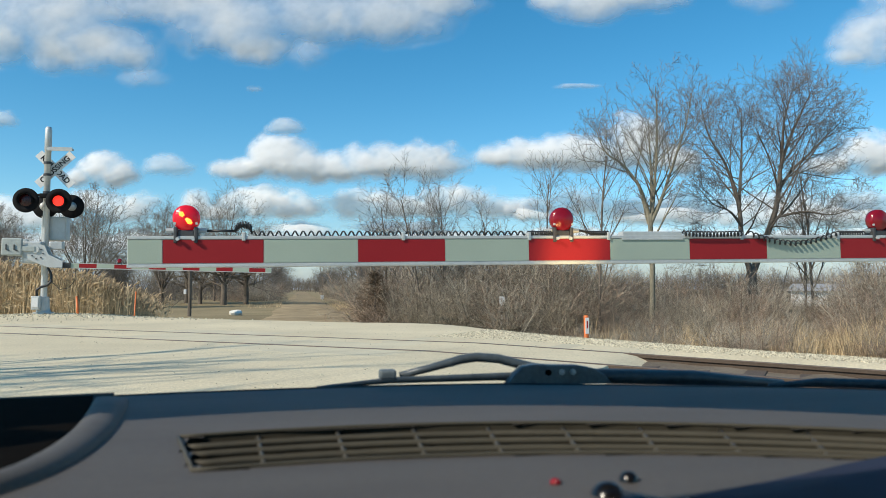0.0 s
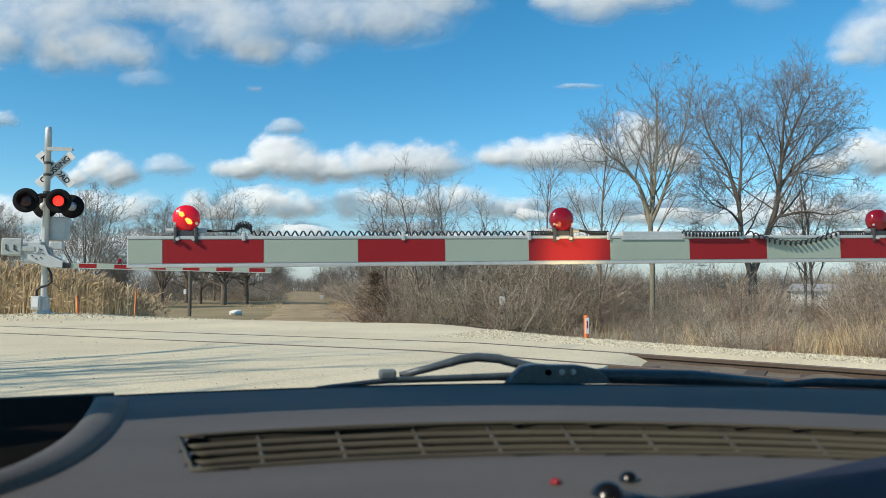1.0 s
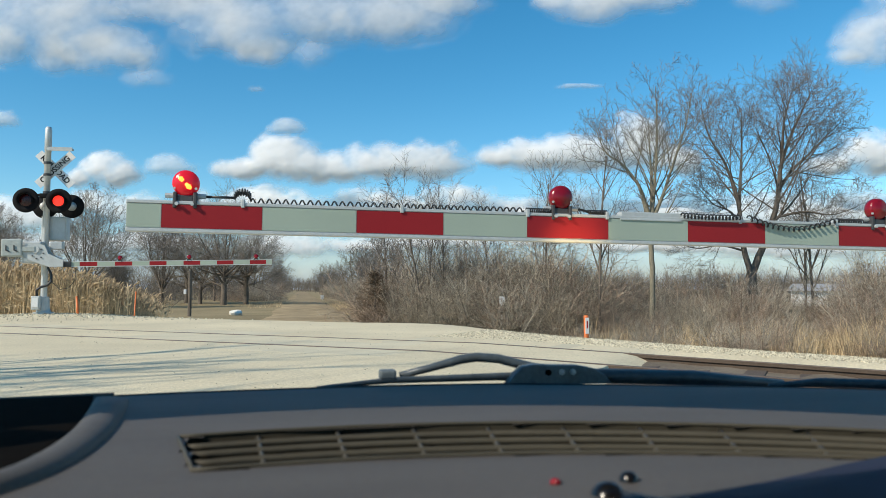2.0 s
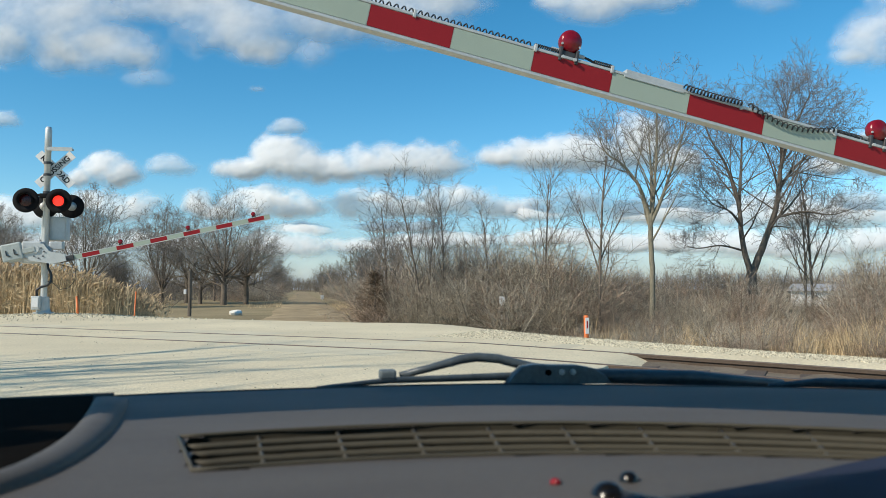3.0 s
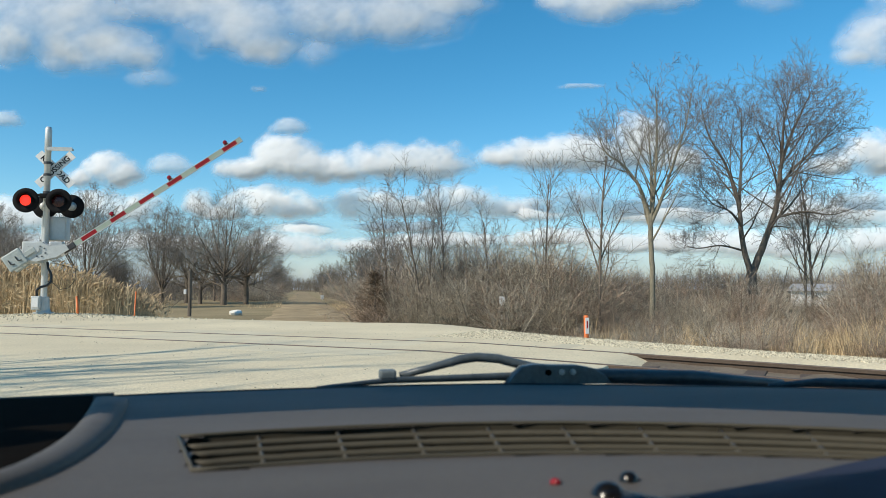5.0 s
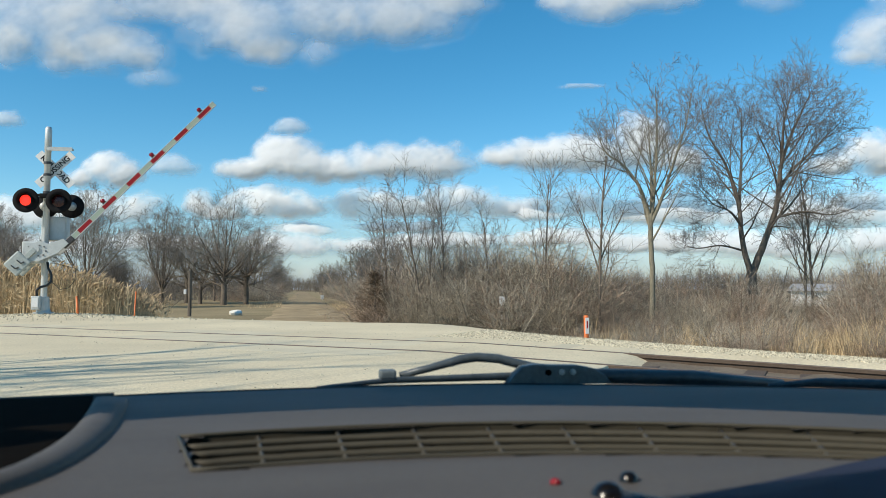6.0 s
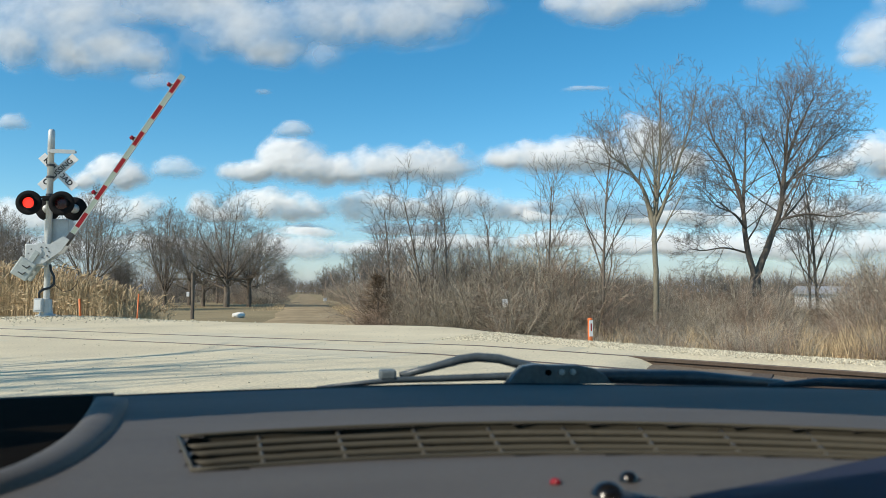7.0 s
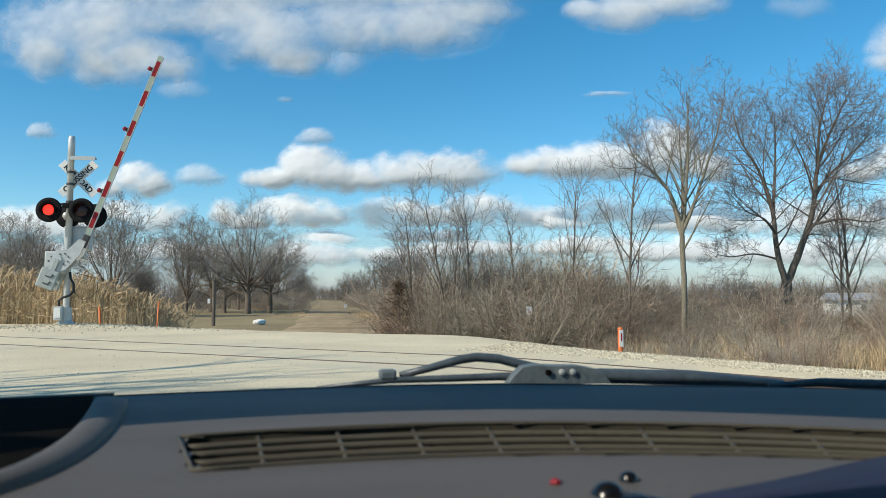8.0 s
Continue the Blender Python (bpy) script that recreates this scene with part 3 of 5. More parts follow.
    for i in range(6):
        a = radians(60 * i)
        part("bolt", Geo().lathe([(0.018, 0), (0.018, 0.02), (0, 0.02)], 8, m=pose(-0.2 + 0.12 * math.cos(a), -0.36, 1.56 + 0.12 * math.sin(a)) @ FRONT), GREY_FOOT, mech)
    part("nameplate", Geo().box(-0.36, -0.04, -0.372, -0.36, 1.30, 1.38, 0.004), SIGN_WHITE, mech)
    return t, bulbs


FAR_MAST = (-6.30, 20.0, 0.12)
far_mast, far_bulbs = signal_mast(pose(*FAR_MAST), "galvanised crossing signal mast with crossbuck and red flashing lights", True)
near_mast, near_bulbs = signal_mast(pose(4.75, 3.42, ground_z(4.75, 3.42), 0, 0, 180), "galvanised crossing signal mast beside the stop line", True)


# ---- gate arms ----
def coil(path, radius, turns, wire):
    """A helix wound round a path."""
    path = [Vector(p) for p in path]
    n = turns * 9
    pts = []
    for i in range(n + 1):
        u = i / n * (len(path) - 1)
        k = min(int(u), len(path) - 2)
        p = path[k].lerp(path[k + 1], u - k)
        a = 2 * math.pi * turns * i / n
        pts.append(p + Vector((0, radius * math.cos(a), radius * math.sin(a))))
    return Geo().tube(pts, wire, 5)


def arm_lamp(arm, x, top, lit):
    """A round red lamp on its foot; its bulb shows as a glowing streak when lit."""
    m = pose(x, -0.005, top)
    r = 0.056
    lamp = part("lamp", Geo().lathe([(0.0, 0.034), (r * 0.8, 0.030), (r, 0.018), (r * 1.03, 0.0), (r, -0.018), (r * 0.8, -0.030), (0.0, -0.034)], 30, m=pose(0, 0, 0.085) @ FRONT), LENS_LIT if lit else LENS_RED, arm,
                "round red gate lamp", True, m)
    foot = Geo().box(-0.036, 0.036, -0.022, 0.022, 0.0, 0.032, 0.005).box(-0.05, -0.034, -0.03, 0.03, -0.025, 0.045, 0.004).box(0.034, 0.05, -0.03, 0.03, -0.025, 0.045, 0.004)
    part("foot", foot, GREY_FOOT, lamp, "dark bolted lamp foot")
    for sx in (-1, 1):
        part("bolt", Geo().lathe([(0.008, 0), (0.008, 0.012), (0, 0.012)], 8, m=pose(sx * 0.032, -0.03, -0.008) @ FRONT), ALU, lamp)
        part("cable_gland", Geo().tube([(sx * 0.05, 0, 0.03), (sx * 0.085, 0, 0.03)], 0.011, 8), ALU, lamp)
        part("screw", Geo().lathe([(0.006, 0), (0.006, 0.006), (0, 0.006)], 6, m=pose(sx * 0.045, -0.024, 0.06) @ FRONT), ALU, lamp)
    streak = Geo().tube([(-0.026, 0, 0.022), (-0.018, 0, 0.017), (-0.008, 0, 0.006)], [0.004, 0.011, 0.007], 8).tube([(0.002, 0, -0.004), (0.016, 0, -0.018), (0.026, 0, -0.026)], [0.006, 0.012, 0.005], 8)
    if lit:
        part("bulb", streak, FILAMENT, lamp, "glowing filament streak", True, pose(0, -0.033, 0.085))
    return lamp


def gate_arm(m, length, lead, drop, stripes, label, flip):
    """A striped arm, its origin at the pivot. It reaches along -x (flip: +x), lies drop below the pivot when lowered."""
    sg = 1 if flip else -1
    t = thing("gate_arm", m, label, "gate arm", "gate arms of the crossing")
    h, th = 0.062, 0.022
    part("beam", Geo().box(min(sg * lead, sg * length), max(sg * lead, sg * length), -th, th, -drop - h, -drop + h, 0.004), ALU, t, "aluminium gate arm beam")
    part("flange", Geo().box(min(sg * lead, sg * length), max(sg * lead, sg * length), -th - 0.006, th + 0.006, -drop - h - 0.006, -drop - h + 0.008, 0.002), ALU, t)
    part("flange", Geo().box(min(sg * lead, sg * length), max(sg * lead, sg * length), -th - 0.006, th + 0.006, -drop + h - 0.008, -drop + h + 0.006, 0.002), ALU, t)
    outline = [(0.0, 0.15), (0.2, 0.1), (0.293, -0.114), (0.625, -drop + 0.10), (0.62, -drop - 0.06), (0.291, -0.43), (-0.171, -0.25), (-0.336, -0.06), (-0.2, 0.15)]
    n = len(outline)
    crank = Geo()
    for y0, y1 in ((-0.16, -0.12), (0.12, 0.16)):
        crank.add([(sg * a, y, b) for y in (y0, y1) for a, b in outline], [tuple(range(n)), tuple(range(2 * n - 1, n - 1, -1))] + [(i, n + i, n + (i + 1) % n, (i + 1) % n) for i in range(n)])
    crank.tube([(0, -0.19, 0), (0, 0.19, 0)], 0.09, 14)
    mount = part("mount", crank, ALU, t, "silver pivot bracket of two shaped plates")
    for k in range(7):
        part("bolt", Geo().lathe([(0.018, 0), (0.018, 0.02), (0, 0.02)], 8, m=pose(sg * (0.05 + 0.13 * math.cos(k * 0.9)), -0.16, -0.1 + 0.13 * math.sin(k * 0.9)) @ FRONT), GREY_FOOT, mount)
    part("clamp", Geo().box(min(sg * 0.45, sg * (lead + 0.16)), max(sg * 0.45, sg * (lead + 0.16)), -0.06, 0.06, -drop - 0.07, -drop + 0.07, 0.015), GREY_FOOT, t, "dark arm clamp")
    # counterweights on the other side of the pivot
    for yy in (-0.22, 0.16):
        cw = part("counterweight", Geo().box(min(-sg * 0.28, -sg * 0.76), max(-sg * 0.28, -sg * 0.76), yy, yy + 0.07, -0.17, 0.26, 0.035).box(min(0, -sg * 0.34), max(0, -sg * 0.34), yy + 0.015, yy + 0.055, -0.05, 0.07, 0.01), WEIGHT, t, "grey counterweight plate")
        for k in (0.0, 0.18):
            part("bolt", Geo().tube([(-sg * (0.46 + k), yy - 0.015, 0.10), (-sg * (0.46 + k), yy - 0.015, -0.02), (-sg * (0.38 + k), yy - 0.015, -0.05)], 0.014, 6), GREY_FOOT, cw, "dark slot with a bolt")
    ends = [0.0] + list(stripes) if stripes else [0.0, 0.15]
    while ends[-1] < length - lead:
        ends.append(ends[-1] + 0.41)
    for i, (a, b) in enumerate(zip(ends, ends[1:])):
        p, q = length - max(a, 0.002), max(length - b, lead + 0.02)
        if p - q < 0.03:
            continue
        x0, x1 = sorted((sg * p, sg * q))
        for side in (-1, 1):
            y0, y1 = sorted((side * (th + 0.0005), side * (th + 0.003)))
            part("stripe", Geo().box(x0 + 0.001, x1 - 0.001, y0, y1, -drop - h + 0.012, -drop + h - 0.010), RED_SHEET if i % 2 else WHITE_SHEET, t)
    return t, h - drop


NEAR_PIVOT, FAR_PIVOT = (5.08, 3.362, 1.283), (-6.38, 19.72, 1.72)
NEAR_TIP = 5.08 + 0.735
near_arm, top = gate_arm(pose(*NEAR_PIVOT), NEAR_TIP, 0.35, 0.289, (0.144, 0.568, 0.982, 1.383, 1.786, 2.195, 2.613, 3.037, 3.459), "red and white striped gate arm with red lamps", False)
far_arm, far_top = gate_arm(pose(*FAR_PIVOT), 5.63, 0.62, 0.37, None, "red and white striped gate arm beyond the tracks", True)
for x, lit in ((-0.495, True), (1.222, False), (2.965, False)):
    arm_lamp(near_arm, x - 5.08, top, lit)
for d in (5.23, 3.57, 1.91):
    arm_lamp(far_arm, d, far_top, False)
# cable along the near arm
ax = lambda x: x - 5.08
cable = part("cable", Geo().tube([(ax(-0.41), 0, top + 0.03), (ax(-0.33), 0, top + 0.03), (ax(-0.29), 0, top + 0.03)], 0.006, 6), CABLE, near_arm, "black coiled cable", True)
loop = [(ax(-0.29 + 0.035 - 0.035 * math.cos(a)), 0, top + 0.03 + 0.028 * math.sin(a)) for a in [k * math.pi / 8 for k in range(9)]]
part("coil", coil(loop, 0.014, 9, 0.004), CABLE, cable, "", True)
for x0, x1, turns, sag in ((-0.22, 0.46, 19, 0.0), (0.47, 1.04, 18, 0.0), (1.05, 1.17, 11, 0.0), (1.36, 1.46, 10, 0.0), (1.84, 2.16, 17, 0.004), (2.20, 2.70, 17, 0.032), (2.72, 2.88, 11, 0.0)):
    path = [(ax(x0 + (x1 - x0) * k / 6), -0.012 if sag == 0 else -0.036, top + 0.016 - sag * math.sin(math.pi * k / 6) * (1 if x0 < 2.2 else 1.6)) for k in range(7)]
    part("coil", coil(path, 0.012, turns, 0.004), CABLE, cable, "", True)
part("wire", Geo().tube([(ax(1.29), 0, top + 0.035), (ax(1.33), 0, top + 0.03), (ax(1.38), 0, top + 0.018)], 0.006, 6), CABLE, cable)
for x in (-0.252, 0.454, 1.054, 1.453, 2.162, 2.708):
    part("clip", Geo().box(ax(x) - 0.008, ax(x) + 0.008, -0.033, 0.02, top - 0.016, top + 0.022, 0.003), ALU, near_arm, "small aluminium clip")
part("splice_plate", Geo().box(ax(1.525), ax(1.838), -0.027, 0.028, top - 0.012, top + 0.026, 0.004).box(ax(1.52), ax(1.842), -0.031, 0.030, top - 0.016, top - 0.006, 0.002), ALU, near_arm, "aluminium splice plate")


# ---- car ----
car = thing("car", pose(0, 0, -0.5), "car interior with grey dashboard seen from the driver's side", "car")
CAR_UP = EYE_Z + 0.5        # the eye above the car's origin


def at(x, y, z):
    """A place in the car, from the eye."""
    return (x, y, CAR_UP + z)


def dash_z(x, y):
    return -0.11 - 0.006 * smooth01(0.68, 0.86, y) - 0.9 * max(0.0, 0.33 - y) ** 1.5




def vent_y(x, row):
    return 0.5955 - 0.68 * (x - 0.065) ** 2 - 0.0337 * row


def windshield_foot(x):
    return 0.88 - 0.26 * (x - 0.12) ** 2 - 0.40 * max(0.0, x - 0.2) ** 1.5


# the dashboard top, with an opening for the vents
g = Geo()
xs = [-0.75 + 0.01 * i for i in range(181)]
ts = [i / 90 for i in range(91)]
idx = {}
for j, u in enumerate(ts):
    for i, x in enumerate(xs):
        y = 0.12 + (windshield_foot(x) - 0.12) * u
        idx[i, j] = len(g.v)
        g.v.append(at(x, y, dash_z(x, y)))


def in_vent(x, y):
    k = (vent_y(x, 0) - y) / 0.113
    return 0 < k < 1 and -0.086 < x - 0.025 * k < 0.52


for j in range(90):
    for i in range(180):
        x = xs[i] + 0.005
        y = 0.12 + (windshield_foot(x) - 0.12) * (ts[j] + 0.0055)
        if in_vent(x, y):
            continue
        g.f.append((idx[i, j], idx[i + 1, j], idx[i + 1, j + 1], idx[i, j + 1]))
        g.s.append(0)
dash = part("dashboard", g, DASH, car, "worn grey vinyl dashboard top", True)
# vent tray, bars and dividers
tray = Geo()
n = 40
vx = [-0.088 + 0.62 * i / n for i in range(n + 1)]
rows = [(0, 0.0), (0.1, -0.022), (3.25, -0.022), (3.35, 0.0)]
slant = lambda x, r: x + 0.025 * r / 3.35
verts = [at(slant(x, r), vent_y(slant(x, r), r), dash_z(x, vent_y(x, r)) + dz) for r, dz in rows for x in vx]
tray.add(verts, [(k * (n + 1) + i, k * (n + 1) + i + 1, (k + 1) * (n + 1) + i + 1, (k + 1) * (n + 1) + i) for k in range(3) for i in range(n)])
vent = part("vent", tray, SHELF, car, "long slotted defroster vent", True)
rim = [at(x, vent_y(x, 0), dash_z(x, vent_y(x, 0)) + 0.001) for x in vx] + [at(slant(x, 3.35), vent_y(slant(x, 3.35), 3.35), dash_z(x, vent_y(x, 3.35)) + 0.001) for x in reversed(vx)]
part("rim", Geo().tube(rim + rim[:1], 0.0014, 8), TRIM, vent, "", True)
for r in (0.75, 1.55, 2.35, 3.1):
    part("slat", Geo().tube([at(slant(x, r), vent_y(slant(x, r), r), dash_z(x, vent_y(x, r)) - 0.003) for x in vx], 0.0028, 6), TRIM, vent, "", True)
for i in range(10):
    x = -0.031 + 0.0605 * i
    part("divider", Geo().tube([at(x + k * (0.006 - 0.14 * x), vent_y(x + k * (0.006 - 0.14 * x), 3.3 * k), dash_z(x, vent_y(x, 3.3 * k)) - 0.0035) for k in (0, 0.33, 0.66, 1)], 0.0018, 6), TRIM, vent, "", True)

# instrument hood beside the vents: a rounded rim that sweeps round a near-black sheet
def hood_line(u):
    """The rim's middle, from the windshield (0) towards the driver (1)."""
    u *= 1.12
    return -0.191 + 0.085 * u - 0.042 * u ** 2 - 0.014 * u ** 8, 0.815 - 0.352 * u


hood = Geo()
line = [hood_line(k / 20) for k in range(21)]
verts, faces = [], []
for k, (x, y) in enumerate(line):
    w = 0.021 - 0.007 * k / 20
    for i in range(9):
        a = math.pi * i / 8
        verts.append(at(x + w * math.cos(a) * 0.9, y - 0.3 * w * math.cos(a), -0.113 + 0.011 * min(1.0, 0.3 + k / 7) * math.sin(a) ** 0.7))
for k in range(20):
    faces += [(k * 9 + i, k * 9 + i + 1, k * 9 + i + 10, k * 9 + i + 9) for i in range(8)]
hood.add(verts, faces)
hood_ob = part("instrument_hood", hood, DASH, car, "rounded grey rim of the instrument hood", True)
part("hood_lip", Geo().tube([at(-0.19, 0.826, -0.112), at(-0.28, 0.812, -0.112), at(-0.5, 0.76, -0.112)], 0.0045, 8), DASH, hood_ob, "", True)
# flat near-black sheet puts the recess's deep shade into colour
recess_sheet = Geo()
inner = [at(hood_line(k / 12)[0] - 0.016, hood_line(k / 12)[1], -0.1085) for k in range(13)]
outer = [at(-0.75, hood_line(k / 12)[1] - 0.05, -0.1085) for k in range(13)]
recess_sheet.add(inner + outer, [(k, k + 1, 14 + k, 13 + k) for k in range(12)])
part("recess_shade_sheet", recess_sheet, NEAR_BLACK, hood_ob, "near-black sheet standing for the shaded instrument recess", True)

# small things fixed on the dashboard
part("red_stud", Geo().lathe([(0.0, 0.0), (0.0036, 0.0), (0.003, 0.002), (0.0, 0.003)], 14, m=pose(*at(0.143, 0.405, dash_z(0.143, 0.405)))), LENS_RED, dash, "tiny red indicator stud", True)
part("black_stud", Geo().lathe([(0.0055, 0.0), (0.005, 0.003), (0.003, 0.005), (0.0, 0.0055)], 16, m=pose(*at(0.186, 0.402, dash_z(0.186, 0.402)))), GLOSS_BLACK, dash, "small glossy black stud", True)
ball = Geo().lathe([(0.010 * math.cos(radians(a)), 0.010 * math.sin(radians(a))) for a in range(-90, 91, 15)], 20, m=pose(*at(0.163, 0.378, -0.113)))
ball.tube([at(0.163, 0.378, -0.113), at(0.19, 0.34, -0.118)], [0.007, 0.012], 12)
part("mount_ball", ball, GLOSS_BLACK, dash, "glossy black ball of a phone mount", True)
# thin dark navy sheet over the dashboard's near right corner
patch = Geo()
cv = []
for j in range(9):
    for i in range(13):
        x, y = 0.20 + 0.03 * i, 0.21 + 0.0185 * j + 0.012 * i * j / 9
        cv.append(at(x, y, dash_z(x, y) + 0.0025 + 0.0005 * math.sin(i * 1.3 + j)))
patch.add(cv, [(j * 13 + i, j * 13 + i + 1, (j + 1) * 13 + i + 1, (j + 1) * 13 + i) for j in range(8) for i in range(12)])
ob = part("navy_patch", patch, NAVY, dash, "dark navy patch lying on the dashboard", True)
md = ob.modifiers.new("thickness", "SOLIDIFY")
md.thickness = 0.0015

# cowl, bonnet and wiper outside the glass
cowl = Geo()
cx = [-0.75 + 0.1 * i for i in range(19)]
cv = []
for off, dz in ((0.0, -0.001), (0.03, -0.002), (0.052, -0.0045), (0.16, -0.06)):
    cv += [at(x, windshield_foot(x) + off, dash_z(x, windshield_foot(x)) + dz) for x in cx]
cowl.add(cv, [(k * 19 + i, k * 19 + i + 1, (k + 1) * 19 + i + 1, (k + 1) * 19 + i) for k in range(3) for i in range(18)])
part("cowl", cowl, BLACK, car, "black cowl at the windshield foot", True)
bonnet = Geo()
bv = [at(x, windshield_foot(x) + 0.15 + 0.75 * v, -0.165 - 0.10 * v - 0.18 * max(0, v - 0.7) - 0.1 * (abs(x - 0.15) / 0.9) ** 3) for v in (0, 0.2, 0.4, 0.6, 0.8, 1.0) for x in cx]
bonnet.add(bv, [(k * 19 + i, k * 19 + i + 1, (k + 1) * 19 + i + 1, (k + 1) * 19 + i) for k in range(5) for i in range(18)])
part("bonnet", bonnet, PAINT, car, "dark blue sloping bonnet", True)

# the wiper: thick blade frame, raised arm and pivot plate
blade = Geo()
blade.tube([at(0.02, 0.925, -0.121), at(0.112, 0.93, -0.1145), at(0.25, 0.93, -0.113), at(0.39, 0.925, -0.1145), at(0.52, 0.92, -0.1195), at(0.655, 0.92, -0.131)], [0.002, 0.004, 0.005, 0.010, 0.010, 0.006], 8)
wiper = part("wiper", blade, WIPER, car, "sky-tinted black windshield wiper resting on the cowl", True)
arm = Geo().tube([at(0.125, 0.94, -0.110), at(0.165, 0.94, -0.101), at(0.205, 0.94, -0.091), at(0.225, 0.94, -0.0885), at(0.255, 0.94, -0.091), at(0.30, 0.94, -0.103), at(0.33, 0.935, -0.108)],
                 [0.0045, 0.005, 0.006, 0.006, 0.006, 0.0065, 0.007], 8)
part("wiper_arm", arm, WIPER, wiper, "raised bow of the wiper arm", True)
profile = [(0.258, -0.121), (0.268, -0.108), (0.279, -0.0985), (0.295, -0.0965), (0.318, -0.0978), (0.352, -0.0985), (0.374, -0.1025), (0.388, -0.110), (0.398, -0.121)]
rim = [at(x, y, z) for y, inset in ((0.9085, 0.0012), (0.910, 0.0), (0.926, 0.0)) for x, z in ((px, pz - inset) for px, pz in profile)]
n = len(profile)
plate = Geo().add(rim, [tuple(range(n))[::-1]] + [(k * n + i, k * n + i + 1, (k + 1) * n + i + 1, (k + 1) * n + i) for k in range(2) for i in range(n - 1)] + [tuple(range(2 * n, 3 * n))])
part("pivot_plate", plate, WIPER_JOINT, wiper, "flat joint plate with rivets")
for x in (0.312, 0.330, 0.345):
    part("rivet", Geo().lathe([(0.004, 0), (0.004, 0.003), (0, 0.004)], 8, m=pose(*at(x, 0.9085, -0.1065)) @ FRONT), ALU if x > 0.32 else NEAR_BLACK, wiper)
part("stop_block", Geo().box(0.098, 0.119, 0.925, 0.945, -0.114, -0.1015, 0.003, m=pose(0, 0, CAR_UP)), WIPER_JOINT, wiper)
part("second_blade", Geo().tube([at(0.62, 0.90, -0.130), at(0.70, 0.90, -0.127), at(0.80, 0.85, -0.128), at(0.9, 0.84, -0.135)], [0.003, 0.006, 0.007, 0.005], 8), WIPER, car, "black blade of the second wiper", True)
part("rubber_strip", Geo().tube([at(x, windshield_foot(x) + 0.008, dash_z(x, windshield_foot(x)) - 0.006) for x in cx], 0.004, 6), RUBBER, car, "black windshield seal", True)

# plain unseen cabin shell; added roof's gap shapes sun and shade on the dashboard
roof = Geo().box(-0.75, 1.05, -1.6, -0.25, CAR_UP + 0.33, CAR_UP + 0.37, 0.015)
rx = [-0.9 + 0.065 * i for i in range(31)]
for z in (0.33, 0.36):
    k = len(roof.v)
    roof.v += [at(x, 0.66, z) for x in rx] + [at(x, max(0.26 + 0.1 * x, 0.445 - 0.68 * (x + 0.488) ** 2), z) for x in rx]
    roof.v += [at(x, min(0.15, 0.11 + 0.15 * (x + 0.354)), z) for x in rx] + [at(x, -0.25, z) for x in rx]
    for b in (0, 62):
        roof.f += [(k + b + i, k + b + i + 1, k + b + 32 + i, k + b + 31 + i) for i in range(30)]
        roof.s += [0] * 30
part("roof", roof, HEADLINER, car, "unseen beige roof, cut to shape sun and shade on the dashboard")
for x0 in (-0.78, 1.05):
    part("door", Geo().box(x0, x0 + 0.03, -1.6, 0.75, 0.3, CAR_UP - 0.10, 0.01), PAINT, car)
    part("pillar", Geo().tube([(x0 + 0.015, 0.33, CAR_UP + 0.34), (x0 + 0.015, 0.80, CAR_UP - 0.10)], 0.03, 8), PAINT, car)
part("rear_wall", Geo().box(-0.75, 1.05, -1.63, -1.6, 0.3, CAR_UP + 0.35, 0.01), HEADLINER, car)
part("floor_pan", Geo().box(-0.75, 1.05, -1.6, 0.9, 0.25, 0.3, 0.01), NEAR_BLACK, car)
fascia = Geo().box(-0.74, 1.04, 1.72, 1.86, 0.32, 0.90, 0.05)
front = part("front_end", fascia, PAINT, car, "dark blue front bumper")
# headlights out of view, given a glow to go with the added spot
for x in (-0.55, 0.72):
    part("headlight", Geo().box(x, x + 0.22, 1.84, 1.875, 0.66, 0.80, 0.02), HEADLAMP, front, "unseen headlight lens with added glow")
for x0 in (-0.78, 1.02):
    part("fender", Geo().box(x0, x0 + 0.06, 0.72, 1.80, 0.62, CAR_UP - 0.22, 0.025), PAINT, car, "dark blue fender")
for x in (-0.72, 0.99):
    for y in (-1.2, 1.35):
        wheel = part("wheel", Geo().lathe([(0.2, -0.1), (0.30, -0.1), (0.32, -0.07), (0.32, 0.07), (0.30, 0.1), (0.2, 0.1)], 28, m=pose(x, y, 0.32, 0, 90)), RUBBER, car, "black tyre", True)
        part("hub", Geo().lathe([(0.0, -0.09), (0.2, -0.09), (0.2, 0.09), (0.0, 0.09)], 20, m=pose(x, y, 0.32, 0, 90)), ALU, wheel)


